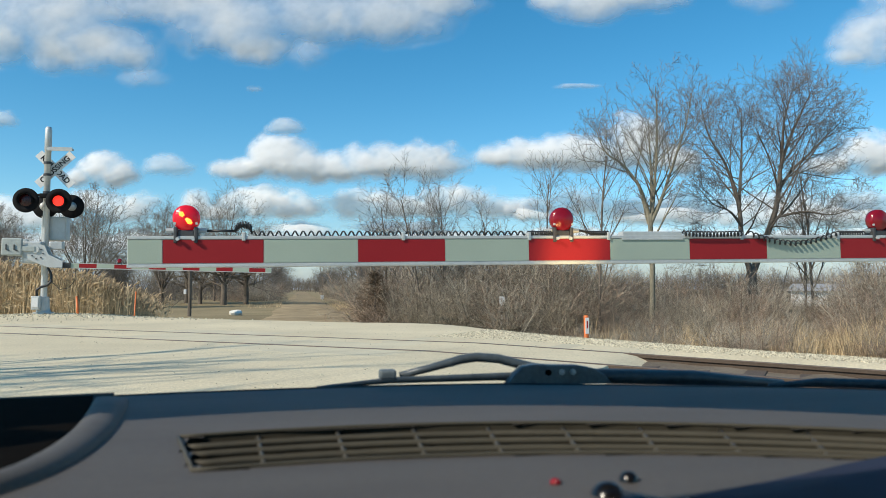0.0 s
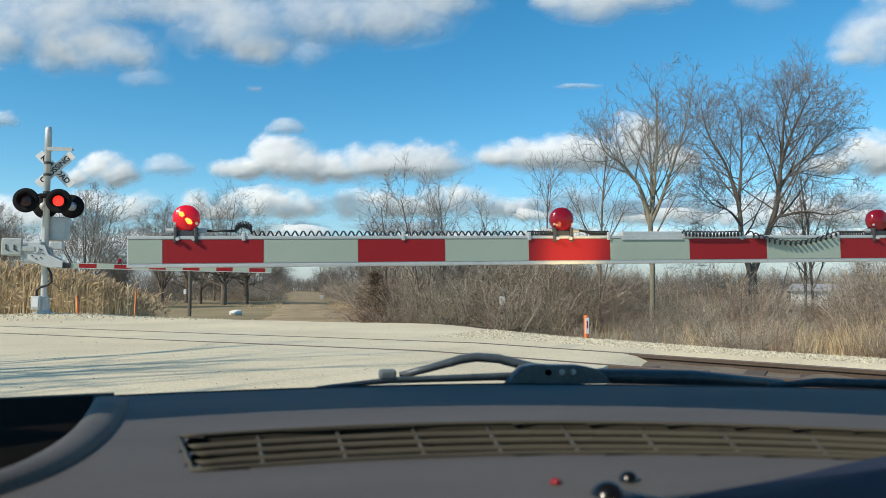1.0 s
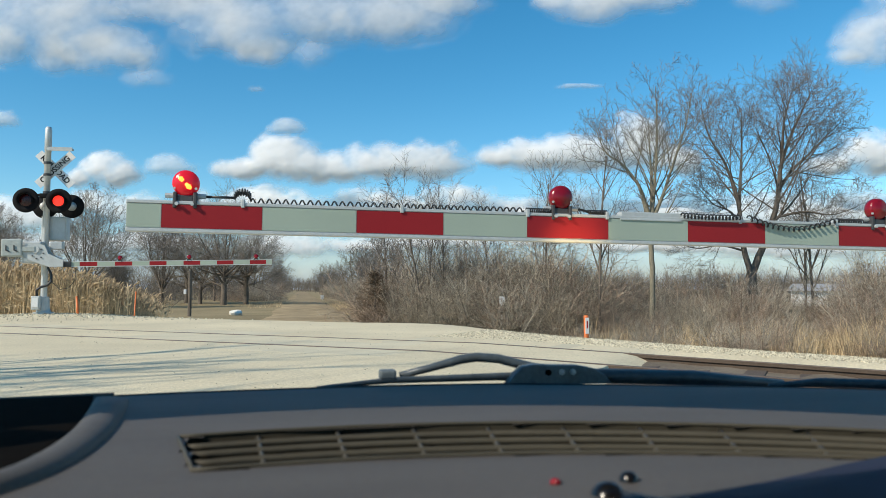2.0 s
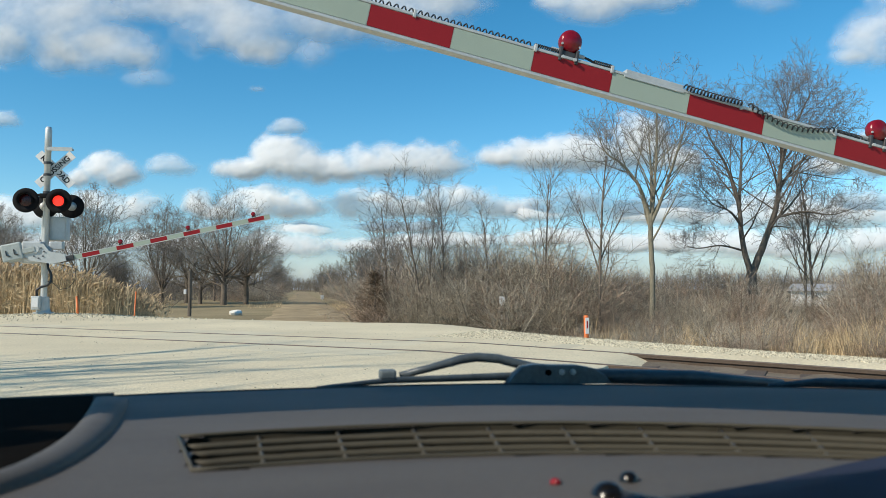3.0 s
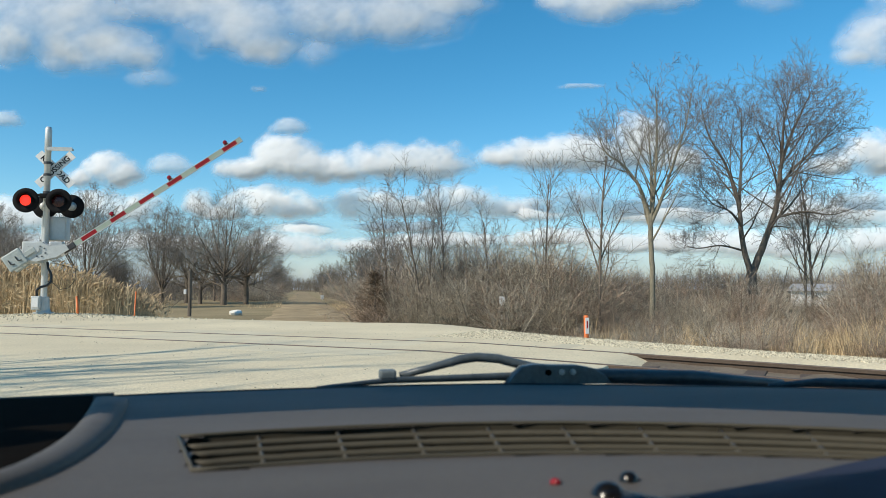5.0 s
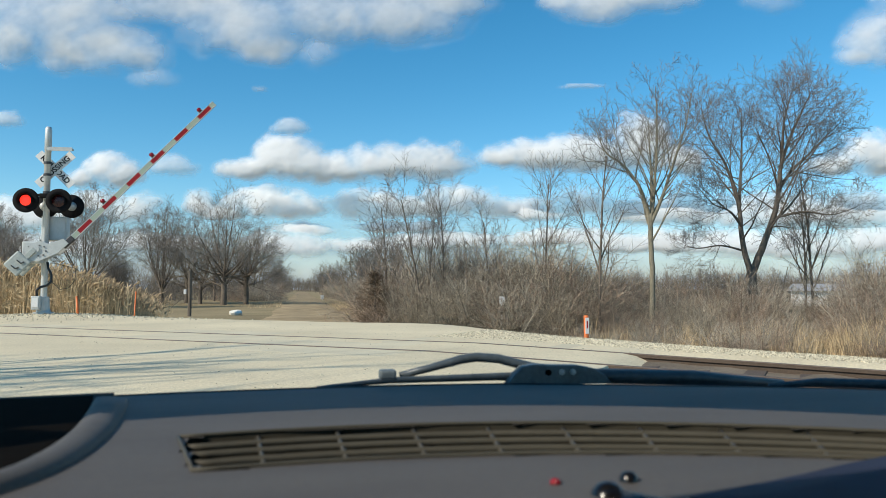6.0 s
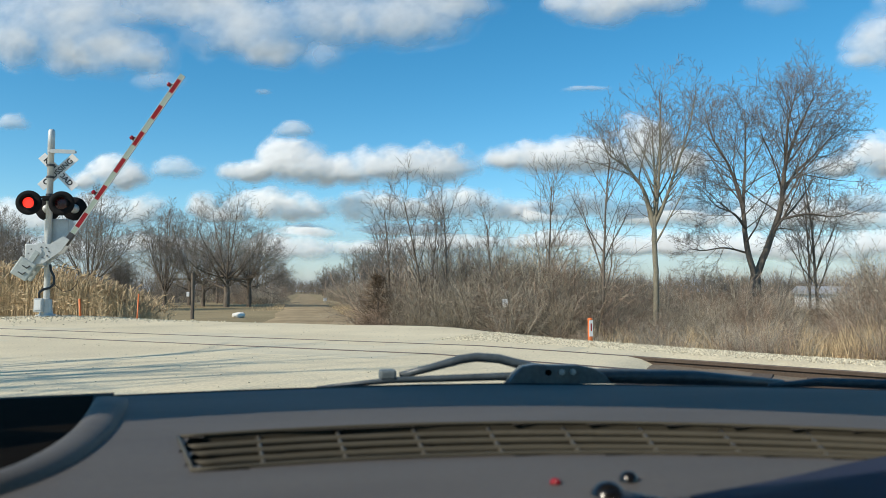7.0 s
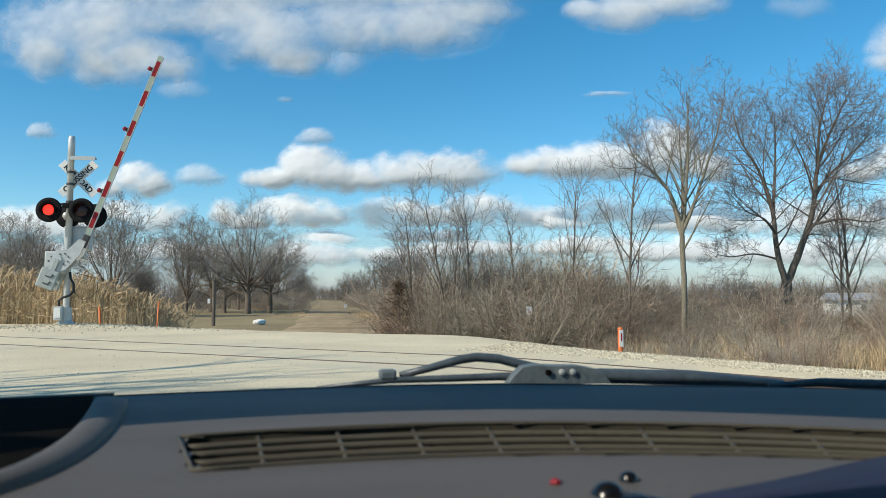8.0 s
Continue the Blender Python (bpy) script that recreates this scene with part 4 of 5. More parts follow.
# ---- plants ----
def grow(wood, twigs, p, d, length, r, level, rng, prm):
    """One branch and, in turn, its own branches."""
    fine = min(level + prm.get("base", 0), 5)
    nseg = (7, 6, 4, 3, 2, 2)[fine]
    pts, rad, dirs = [p.copy()], [r], [d.copy()]
    wander = prm["wander"][min(level, len(prm["wander"]) - 1)]
    lift = prm["lift"][min(level, len(prm["lift"]) - 1)]
    end = prm["taper"][min(level, len(prm["taper"]) - 1)]
    for i in range(nseg):
        d = (d + Vector((rng.gauss(0, wander), rng.gauss(0, wander), rng.gauss(0, wander) + lift))).normalized()
        p = p + d * (length / nseg)
        pts.append(p.copy())
        dirs.append(d.copy())
        rad.append(r * (1 + (end - 1) * (i + 1) / nseg))
    (wood if level < prm["wood"] else twigs).tube(pts, rad, (9, 6, 5, 3, 3, 3)[fine], caps=False)
    if level >= prm["levels"]:
        return
    k = prm["kids"][level]
    first = prm["first"][min(level, len(prm["first"]) - 1)]
    turn = rng.uniform(0, 6.28)
    for j in range(k):
        u = first + (1 - first) * (j + rng.uniform(0.2, 0.9)) / k
        u = min(u, 0.99)
        a = u * nseg
        i = min(int(a), nseg - 1)
        q = pts[i].lerp(pts[i + 1], a - i)
        rr = rad[i] + (rad[i + 1] - rad[i]) * (a - i)
        axis = dirs[i + 1]
        turn += 2.4 + rng.uniform(-0.5, 0.5)
        side = Matrix.Rotation(turn, 3, axis) @ axis.orthogonal().normalized()
        ang = radians(rng.uniform(*prm["angle"][min(level, len(prm["angle"]) - 1)]))
        nd = (axis * math.cos(ang) + side * math.sin(ang)).normalized()
        ll = length * rng.uniform(*prm["ratio"][min(level, len(prm["ratio"]) - 1)]) * (1.15 - 0.5 * (u - first) / (1 - first + 1e-6))
        grow(wood, twigs, q, nd, ll, max(prm["min"], rr * rng.uniform(*prm["thin"])), level + 1, rng, prm)


TREE = dict(levels=4, wood=2, kids=(9, 7, 6, 5), first=(0.35, 0.25, 0.15, 0.1), angle=((28, 52), (28, 55), (25, 60)), ratio=((0.42, 0.62), (0.4, 0.6), (0.4, 0.6), (0.4, 0.65)),
            wander=(0.05, 0.10, 0.14, 0.18), lift=(0.02, 0.07, 0.06, 0.05), taper=(0.35, 0.3, 0.3, 0.4), thin=(0.45, 0.65), min=0.006)


def bare_tree(m, height, r, seed, label, prm=None, bark=None, twig=None, stems=((0, 0),), group=""):
    """A leafless tree: trunk with limbs, and a crown of twigs."""
    rng = random.Random(seed)
    pr = dict(TREE)
    pr.update(prm or {})
    wood, twigs = Geo(), Geo()
    for lean, heading in stems:
        a = radians(lean)
        d = Vector((math.sin(a) * math.cos(radians(heading)), math.sin(a) * math.sin(radians(heading)), math.cos(a)))
        grow(wood, twigs, Vector((0, 0, pr.get("bole", -0.15))), d, height * pr.get("stem", 0.8), r, 0, rng, pr)
    if "bole" in pr:
        wood.tube([(0, 0, -0.2), (0.03, 0, pr["bole"] * 0.5), (0, 0, pr["bole"] + 0.15)], [r * 1.7, r * 1.45, r * 1.2], 10, caps=False)
    t = thing("tree", m, label, "tree", group)
    part("trunk", wood, bark or BARK, t, "", True)
    part("crown", twigs, twig or TREE_TWIG, t, "leafless twigs")
    return t


def bush_mesh(seed, height, stems, spread, twig, kids=(7, 5)):
    """A rounded leafless shrub: arching stems that fan out from its foot, and fine twigs."""
    rng = random.Random(seed)
    g = Geo()
    pr = dict(levels=2, wood=0, base=2, kids=kids, first=(0.22, 0.15), angle=((20, 55), (25, 65)), ratio=((0.3, 0.5), (0.4, 0.65)), wander=(0.09, 0.16, 0.22), lift=(0.03, 0.03, 0.03),
              taper=(0.35, 0.35, 0.4), thin=(0.45, 0.7), min=0.0045)
    for _ in range(stems):
        a, q = rng.uniform(0, 6.28), spread * 0.45 * rng.random() ** 0.5
        tilt = radians(78) * rng.random() ** 0.75
        far = 1 / math.sqrt((math.sin(tilt) / spread) ** 2 + (math.cos(tilt) / height) ** 2)
        d = Vector((math.cos(a) * math.sin(tilt), math.sin(a) * math.sin(tilt), math.cos(tilt)))
        b = a + rng.gauss(0, 0.8)
        grow(g, g, Vector((math.cos(b) * q, math.sin(b) * q, -0.1)), d, far * rng.uniform(0.55, 1.0), rng.uniform(0.008, 0.02), 0, rng, pr)
    return g.mesh("shrub", twig)


def blades(name, count, place, height, width, mat, label, seed, droop=0.3, category="grass"):
    rng = random.Random(seed)
    g = Geo()
    for _ in range(count):
        x, y = place(rng)
        z = ground_z(x, y) - 0.03
        tuft = noise.noise((x * 0.7, y * 0.7, 6)) + 0.5 * noise.noise((x * 2.1, y * 2.1, 8))
        if tuft < -0.1:
            continue
        h = height * rng.uniform(0.4, 1.1) * (0.65 + tuft)
        a = rng.uniform(0, 6.28)
        wx, wy = math.cos(a) * width, math.sin(a) * width
        b = rng.uniform(0, 6.28)
        ox, oy = math.cos(b) * droop * h * rng.random(), math.sin(b) * droop * h * rng.random()
        g.add([(x - wx, y - wy, z), (x + wx, y + wy, z), (x + wx * 0.7 + ox * 0.4, y + wy * 0.7 + oy * 0.4, z + h * 0.6), (x - wx * 0.7 + ox * 0.4, y - wy * 0.7 + oy * 0.4, z + h * 0.6), (x + ox, y + oy, z + h)],
              [(0, 1, 2, 3), (3, 2, 4)])
    return solid(name, g, mat, label, category, kind="stuff")


def along(pts, u):
    """A point of a smooth line through the points, at 0 to 1."""
    a = u * (len(pts) - 1)
    i = min(int(a), len(pts) - 2)
    p0, p1, p2, p3 = pts[max(i - 1, 0)], pts[i], pts[i + 1], pts[min(i + 2, len(pts) - 1)]
    k = a - i
    return 0.5 * (2 * p1 + (p2 - p0) * k + (2 * p0 - 5 * p1 + 4 * p2 - p3) * k * k + (3 * p1 - p0 - 3 * p2 + p3) * k ** 3)


def limb(wood, twigs, pts, r0, r1, first, count, reach, rng, prm):
    """A main limb along a line, with branches growing from it."""
    pts = [Vector(p) for p in pts]
    n = 5 * len(pts)
    rad_at = lambda u: r0 + (r1 - r0) * u ** 0.8
    line = [along(pts, i / n) + Vector((rng.gauss(0, 1), rng.gauss(0, 1), 0)) * min(0.08 * rad_at(i / n), 0.008) for i in range(n + 1)]
    rad = [rad_at(i / n) for i in range(n + 1)]
    wood.tube(line, rad, 8, caps=False)
    turn = rng.uniform(0, 6.28)
    for j in range(count):
        u = first + (0.995 - first) * (j + rng.random()) / count
        i = min(int(u * n), n - 1)
        axis = (line[i + 1] - line[i]).normalized()
        turn += 2.4 + rng.uniform(-0.5, 0.5)
        side = Matrix.Rotation(turn, 3, axis) @ axis.orthogonal().normalized()
        ang = radians(rng.uniform(*prm["angle"][0]))
        d = (axis * math.cos(ang) + side * math.sin(ang)).normalized()
        grow(wood, twigs, line[i], d, reach * rng.uniform(0.55, 1.1) * (1.1 - 0.65 * (u - first) / (1 - first)), max(prm["min"], rad[i] * rng.uniform(*prm["thin"])), 1, rng, prm)


def limbed_tree(m, limbs, seed, label, prm, bark, twig, group=""):
    """A leafless tree from its main limbs: (points, radius below, radius above, first branch, branches, their length)."""
    rng = random.Random(seed)
    pr = dict(TREE)
    pr.update(prm)
    wood, twigs = Geo(), Geo()
    for pts, r0, r1, first, count, reach in limbs:
        limb(wood, twigs, pts, r0, r1, first, count, reach, rng, pr)
    t = thing("tree", m, label, "tree", group)
    part("trunk", wood, bark, t, "", True)
    part("crown", twigs, twig, t, "leafless twigs")
    return t


def fan_tree(m, height, width, bole, r, count, tilts, seed, label, prm, group, reach=0.46):
    """A tree whose short bole opens into a fan of limbs that fill a round crown."""
    rng = random.Random(seed)
    limbs = [([(0, 0, -0.2), (0.04, 0, bole * 0.6), (0, 0, bole * 1.15), (0.1, 0.05, bole * 1.6)], r * 1.15, r * 0.75, 0.7, 2, height * 0.2)]
    half = (height - bole) * 0.5
    for k in range(count):
        tilt = radians(tilts[0] + (tilts[1] - tilts[0]) * ((k + rng.random()) / count) ** 0.8)
        az = k * 2.4 + rng.uniform(-0.3, 0.3)
        far = 1 / math.sqrt((math.sin(tilt) / (width * 0.5)) ** 2 + (math.cos(tilt) / (height - bole)) ** 2) * rng.uniform(0.85, 1.0)
        out = Vector((math.cos(az), math.sin(az), 0))
        start = bole * rng.uniform(0.8, 1.5)
        pts = [Vector((0, 0, start))]
        for u, bend in ((0.3, 1.12), (0.65, 1.06), (1.0, 0.94)):
            a = tilt * bend
            pts.append(Vector((0, 0, start)) + (out * math.sin(a) + Vector((0, 0, math.cos(a)))) * far * u)
        limbs.append((pts, r * rng.uniform(0.34, 0.5), prm["min"] * 1.6, 0.2, 7, height * reach))
    return limbed_tree(m, limbs, seed, label, prm, BARK, OAK_TWIG, group)


# the trees right of the road
birch_prm = dict(wander=(0.04, 0.06, 0.10, 0.14), kids=(0, 5, 4, 2), first=(0.3, 0.25, 0.15, 0.1), angle=((22, 48), (25, 50), (25, 60)), ratio=((0.5, 0.7), (0.4, 0.6), (0.4, 0.6), (0.4, 0.6)), lift=(0.02, 0.06, 0.05, 0.04), min=0.0055, thin=(0.35, 0.55))
limbed_tree(pose(11.2, 22.3, -0.95), [
    ([(0, 0, -0.2), (0.03, 0, 2.0), (0.0, 0, 3.7), (0.06, 0, 4.4)], 0.10, 0.075, 0.55, 5, 2.0),
    ([(0, 0, 3.8), (-0.3, 0.1, 5.0), (-0.85, 0.25, 5.8), (-1.4, 0.3, 6.2), (-1.75, 0.3, 7.0)], 0.075, 0.012, 0.3, 15, 2.2),
    ([(0.05, 0, 4.2), (0.1, -0.1, 5.0), (0.18, -0.2, 6.6), (0.1, -0.3, 8.3)], 0.08, 0.010, 0.15, 18, 2.4),
    ([(0.0, 0, 3.8), (0.35, -0.15, 4.7), (0.85, -0.2, 6.1), (1.25, -0.1, 7.1), (1.55, 0, 8.2)], 0.075, 0.010, 0.2, 18, 2.2),
    ([(0.02, 0, 4.0), (0.3, 0.5, 5.6), (0.45, 0.9, 6.8), (0.55, 1.1, 7.6)], 0.055, 0.010, 0.25, 12, 2.0),
], 11, "tall bare tree with pale trunk and upright limbs", birch_prm, PALE_BARK, TREE_TWIG)
big_prm = dict(wander=(0.04, 0.06, 0.09, 0.13), kids=(0, 7, 5, 3), first=(0.2, 0.2, 0.12, 0.1), angle=((30, 68), (28, 55), (25, 60)), ratio=((0.45, 0.62), (0.42, 0.6), (0.4, 0.6), (0.4, 0.62)), lift=(0.02, 0.045, 0.045, 0.04), min=0.0055, thin=(0.3, 0.5))
limbed_tree(pose(16.2, 24.4, -0.95), [
    ([(0, 0, -0.2), (-0.02, 0, 0.8), (-0.02, 0, 1.6), (0.0, 0, 2.25)], 0.25, 0.19, 0.8, 0, 1.8),
    ([(0, 0, 2.2), (-0.27, 0.1, 3.5), (-0.31, 0.25, 4.95), (-0.75, 0.3, 6.3), (-1.35, 0.4, 7.4), (-1.65, 0.4, 8.5)], 0.125, 0.012, 0.22, 22, 3.2),
    ([(0, 0, 2.2), (0.41, -0.15, 3.3), (0.89, -0.3, 4.74), (1.04, -0.4, 6.2), (1.4, -0.5, 7.3), (1.97, -0.5, 8.4), (2.4, -0.4, 9.1)], 0.15, 0.012, 0.25, 26, 3.2),
    ([(-0.3, 0.2, 4.7), (0.0, 0.5, 6.2), (0.2, 0.7, 7.5), (0.25, 0.8, 8.6)], 0.075, 0.010, 0.2, 16, 2.5),
    ([(0.95, -0.3, 5.2), (1.6, -0.1, 6.0), (2.6, 0.1, 6.8), (3.4, 0.2, 7.5), (4.1, 0.2, 8.1)], 0.075, 0.010, 0.2, 18, 2.4),
    ([(-0.28, 0.1, 4.0), (-1.0, -0.3, 4.5), (-1.8, -0.5, 4.75), (-2.4, -0.6, 5.3)], 0.055, 0.009, 0.2, 13, 2.0),
    ([(-0.2, 0.1, 3.1), (-1.0, 0.3, 3.3), (-1.8, 0.5, 3.2), (-2.3, 0.6, 3.3)], 0.045, 0.008, 0.2, 12, 1.7),
    ([(0.8, -0.3, 4.3), (1.7, -0.7, 4.5), (2.7, -0.9, 4.4), (3.7, -1.0, 4.7)], 0.055, 0.009, 0.2, 14, 2.0),
    ([(0.5, -0.1, 3.5), (1.2, 0.5, 4.0), (2.0, 0.9, 4.1), (2.8, 1.1, 4.0)], 0.045, 0.008, 0.2, 12, 1.8),
    ([(1.1, -0.4, 6.5), (0.9, -0.8, 7.6), (0.95, -1.0, 8.3), (1.1, -1.1, 8.9)], 0.06, 0.010, 0.2, 14, 2.4),
], 23, "large bare spreading tree with forked trunk", big_prm, BARK, TREE_TWIG)
slim = dict(kids=(13, 8, 5, 3), first=(0.22, 0.2, 0.15, 0.1), angle=((18, 38), (25, 50), (25, 55)), ratio=((0.3, 0.5), (0.35, 0.55), (0.4, 0.6), (0.4, 0.6)), levels=3, min=0.006, stem=0.95, wander=(0.03, 0.07, 0.12, 0.16))
for x, y, h, r, sd in ((9.5, 22.6, 6.5, 0.055, 31), (8.3, 24.9, 5.8, 0.05, 32), (6.8, 26.2, 4.4, 0.04, 33), (3.2, 26.9, 5.0, 0.045, 34), (4.2, 25.7, 5.2, 0.05, 35), (5.2, 26.5, 5.1, 0.045, 36), (20.5, 26.7, 6.8, 0.07, 37), (21.6, 28.6, 6.0, 0.06, 38), (4.6, 26.9, 4.6, 0.04, 39)):
    bare_tree(pose(x, y, ground_z(x, y)), h, r, sd, "slender bare sapling rising from the thicket", slim, BARK, TREE_TWIG, group="saplings in the thicket")
# the trees left of the road
oak = dict(kids=(0, 6, 4, 3), first=(0.15, 0.2, 0.12, 0.1), angle=((26, 58), (25, 52), (22, 55)), ratio=((0.5, 0.7), (0.42, 0.6), (0.42, 0.6), (0.4, 0.62)), lift=(0.02, 0.05, 0.04, 0.04), min=0.0085, wander=(0.05, 0.05, 0.09, 0.14), thin=(0.3, 0.5))
near_oak = fan_tree(pose(-7.7, 77.9, -0.85), 11.4, 10.6, 2.2, 0.29, 15, (4, 84), 41, "broad bare oak on the roadside lawn", oak, "roadside trees")
second = fan_tree(pose(-5.7, 80.8, -0.85), 9.8, 9.4, 2.0, 0.25, 11, (6, 80), 42, "broad bare oak on the roadside lawn", oak, "roadside trees")
vase = dict(oak, angle=((18, 40), (22, 45), (22, 50)), min=0.012)
third = fan_tree(pose(-14.9, 84.7, -0.85), 11.0, 7.0, 1.2, 0.22, 12, (3, 34), 43, "bare vase-shaped tree behind the reeds", vase, "roadside trees", 0.4)
fourth = fan_tree(pose(-17.8, 66.7, -0.85), 10.6, 7.4, 1.6, 0.20, 11, (3, 48), 44, "bare upright tree behind the reeds", vase, "roadside trees", 0.4)
upright = dict(kids=(12, 7, 6, 4), first=(0.15, 0.15, 0.1, 0.1), angle=((22, 48), (25, 50), (25, 55)), ratio=((0.4, 0.6), (0.4, 0.58), (0.4, 0.6), (0.4, 0.6)), min=0.013)
rng = random.Random(9)
light = dict(levels=3, base=1, kids=(10, 6, 5), first=(0.18, 0.15, 0.1), angle=((30, 65), (28, 55), (25, 60)), ratio=((0.45, 0.66), (0.42, 0.6), (0.4, 0.6)), min=0.03)
far_a = bare_tree(pose(-11.5, 104.0, -0.85), 10.0, 0.2, 45, "bare roadside tree in the distance", light, group="roadside trees")
far_b = bare_tree(pose(10.5, 99.0, -0.85), 9.5, 0.2, 46, "bare roadside tree in the distance", dict(light, angle=((20, 45), (25, 50), (25, 55))), group="roadside trees")
for src, x, y, sc in ((fourth, -24.6, 68, 0.84), (fourth, -28.5, 74, 0.9), (near_oak, -12.9, 89.2, 0.95), (third, -18.5, 80, 0.5), (third, -21.5, 92, 0.62), (second, -10.6, 83, 0.8)):
    o = copy_thing(src, pose(x, y, -0.85, 0, 0, rng.uniform(0, 360)))
    o.scale = (sc,) * 3
for i in range(26):
    y = 100 + i * 11 + rng.uniform(-3, 3)
    for side in (-1, 1):
        src = (far_a, far_b)[rng.randrange(2)]
        o = copy_thing(src, pose(0.45 + side * rng.uniform(5.5, 10), y + rng.uniform(-4, 4), -0.85, 0, 0, rng.uniform(0, 360)))
        o.scale = (rng.uniform(0.6, 0.95),) * 3
for x, y, sc in ((6.6, 52, 0.42), (6.2, 60, 0.48), (6.4, 69, 0.55), (7.0, 77, 0.6), (5.9, 86, 0.62), (7.5, 58, 0.55), (9.5, 66, 0.6), (8.0, 74, 0.62), (10.5, 82, 0.7), (7.8, 90, 0.7), (12.5, 55, 0.5), (14.0, 70, 0.6), (17, 80, 0.6), (22, 76, 0.55), (28, 84, 0.6)):
    o = copy_thing((far_a, far_b)[rng.randrange(2)], pose(x, y, -0.85, 0, 0, rng.uniform(0, 360)))
    o.scale = (sc,) * 3
# the far end of the road and the woods behind the fields
for i in range(90):
    y = rng.uniform(330, 520)
    o = copy_thing((far_a, far_b)[rng.randrange(2)], pose(rng.uniform(-0.5, 0.75) * y, y, -0.9, 0, 0, rng.uniform(0, 360)))
    o.scale = (rng.uniform(0.7, 1.2),) * 3
for i in range(14):
    y = 560 + 12 * i
    o = copy_thing((far_a, far_b)[i % 2], pose(-0.3 + rng.uniform(-9, 9), y, -0.9, 0, 0, rng.uniform(0, 360)))
    o.scale = (rng.uniform(0.8, 1.1),) * 3
for i in range(60):
    k = rng.randrange(4)
    o = copy_thing((far_a, far_b)[k % 2], pose(rng.uniform(14, 150), rng.uniform(85, 190), -0.85, 0, 0, rng.uniform(0, 360)))
    o.scale = (rng.uniform(0.3, 0.55),) * 3
# trees that shade the near road, beside the car
shade = bare_tree(pose(-11.5, 3.4, -0.6), 9.6, 0.2, 51, "bare tree beside the road", dict(upright, levels=2, kids=(10, 5), ratio=((0.5, 0.75), (0.4, 0.65))), BARK, TREE_TWIG)
copy_thing(shade, pose(-10.8, 2.0, -0.6, 0, 0, 130))
copy_thing(shade, pose(-18.0, 7.5, -0.4, 0, 0, 300))
copy_thing(shade, pose(-13.2, 1.2, -0.6, 0, 0, 40))

# thicket
BUSH = [bush_mesh(60 + i, h, n, sp, mt, kd) for i, (h, n, sp, mt, kd) in enumerate((
    (2.4, 46, 1.5, TWIG, (7, 5)), (2.4, 52, 1.7, GREY_TWIG, (7, 5)), (2.4, 44, 1.3, RED_TWIG, (8, 5)), (2.4, 54, 1.9, GREY_TWIG, (6, 5)), (2.4, 48, 1.6, TWIG, (7, 5)), (2.4, 50, 1.8, RED_TWIG, (7, 5))))]


def shrub(x, y, kind, sc, label):
    ob = new("shrub", BUSH[kind])
    ob.matrix_basis = pose(x, y, ground_z(x, y), 0, 0, rng.uniform(0, 360)) @ Matrix.Diagonal((sc, sc, sc * rng.uniform(0.85, 1.1), 1))
    tagged(ob, label, "shrub", "thicket of shrubs")


LABELS = ("dense brown leafless shrub in the thicket", "grey-brown leafless shrub in the thicket", "reddish leafless shrub in the thicket")
SKYLINE = ((0.06, 2.5), (0.13, 2.6), (0.2, 2.6), (0.27, 2.9), (0.31, 3.3), (0.37, 3.1), (0.42, 2.2), (0.47, 1.6), (0.59, 1.6), (0.62, 2.1), (0.66, 2.1), (0.7, 1.5), (0.73, 0.8), (0.8, 0.8), (0.84, 1.8), (0.9, 2.4), (1.1, 2.4))


def thicket_height(b):
    for (b0, h0), (b1, h1) in zip(SKYLINE, SKYLINE[1:]):
        if b <= b1:
            return h0 + (h1 - h0) * (b - b0) / (b1 - b0)
    return SKYLINE[-1][1]


for row in range(6):
    for i in range(22):
        b = 0.105 + 0.95 * (i + rng.random()) / 22
        y = 26.2 - 9.5 * b + row * 0.95 + rng.uniform(-0.4, 0.4)
        x = b * y
        k = rng.randrange(6)
        h = 1.45 * thicket_height(b) * (0.5 + 0.1 * row) * rng.uniform(0.8, 1.12)
        shrub(x, y, k, h / 2.4, LABELS[(0, 1, 2, 1, 0, 2)[k]])
for i in range(110):
    side = rng.choice((-1, 1, 1))
    k = rng.randrange(6)
    shrub(0.45 + side * rng.uniform(4.8, 9), rng.uniform(98, 160) if side < 0 else rng.uniform(34, 160), k, rng.uniform(0.8, 1.5), LABELS[(0, 1, 2, 1, 0, 2)[k]])


switch = bush_mesh(68, 2.4, 46, 0.9, RED_TWIG, (6, 4))
for i in range(16):
    b = (0.22, 0.27, 0.31, 0.345, 0.38, 0.63, 0.655, 0.88)[i % 8] + rng.uniform(-0.015, 0.015)
    y = 27.2 - 9.5 * b + rng.uniform(0, 3)
    sc = thicket_height(b) * rng.uniform(1.0, 1.2) / 2.4
    ob = new("shrub", switch)
    ob.matrix_basis = pose(b * y, y, ground_z(b * y, y), 0, 0, rng.uniform(0, 360)) @ Matrix.Diagonal((sc, sc, sc, 1))
    tagged(ob, "tall upright reddish shrub rising from the thicket", "shrub", "thicket of shrubs")

for i in range(22):
    u = (i + rng.random()) / 22
    shrub(5.6 + 14.5 * u, 15.6 - 5.0 * u + rng.uniform(0, 2.2), (5, 3, 1)[i % 3], rng.uniform(0.32, 0.55), "low tangled leafless shrub beyond the shoulder")


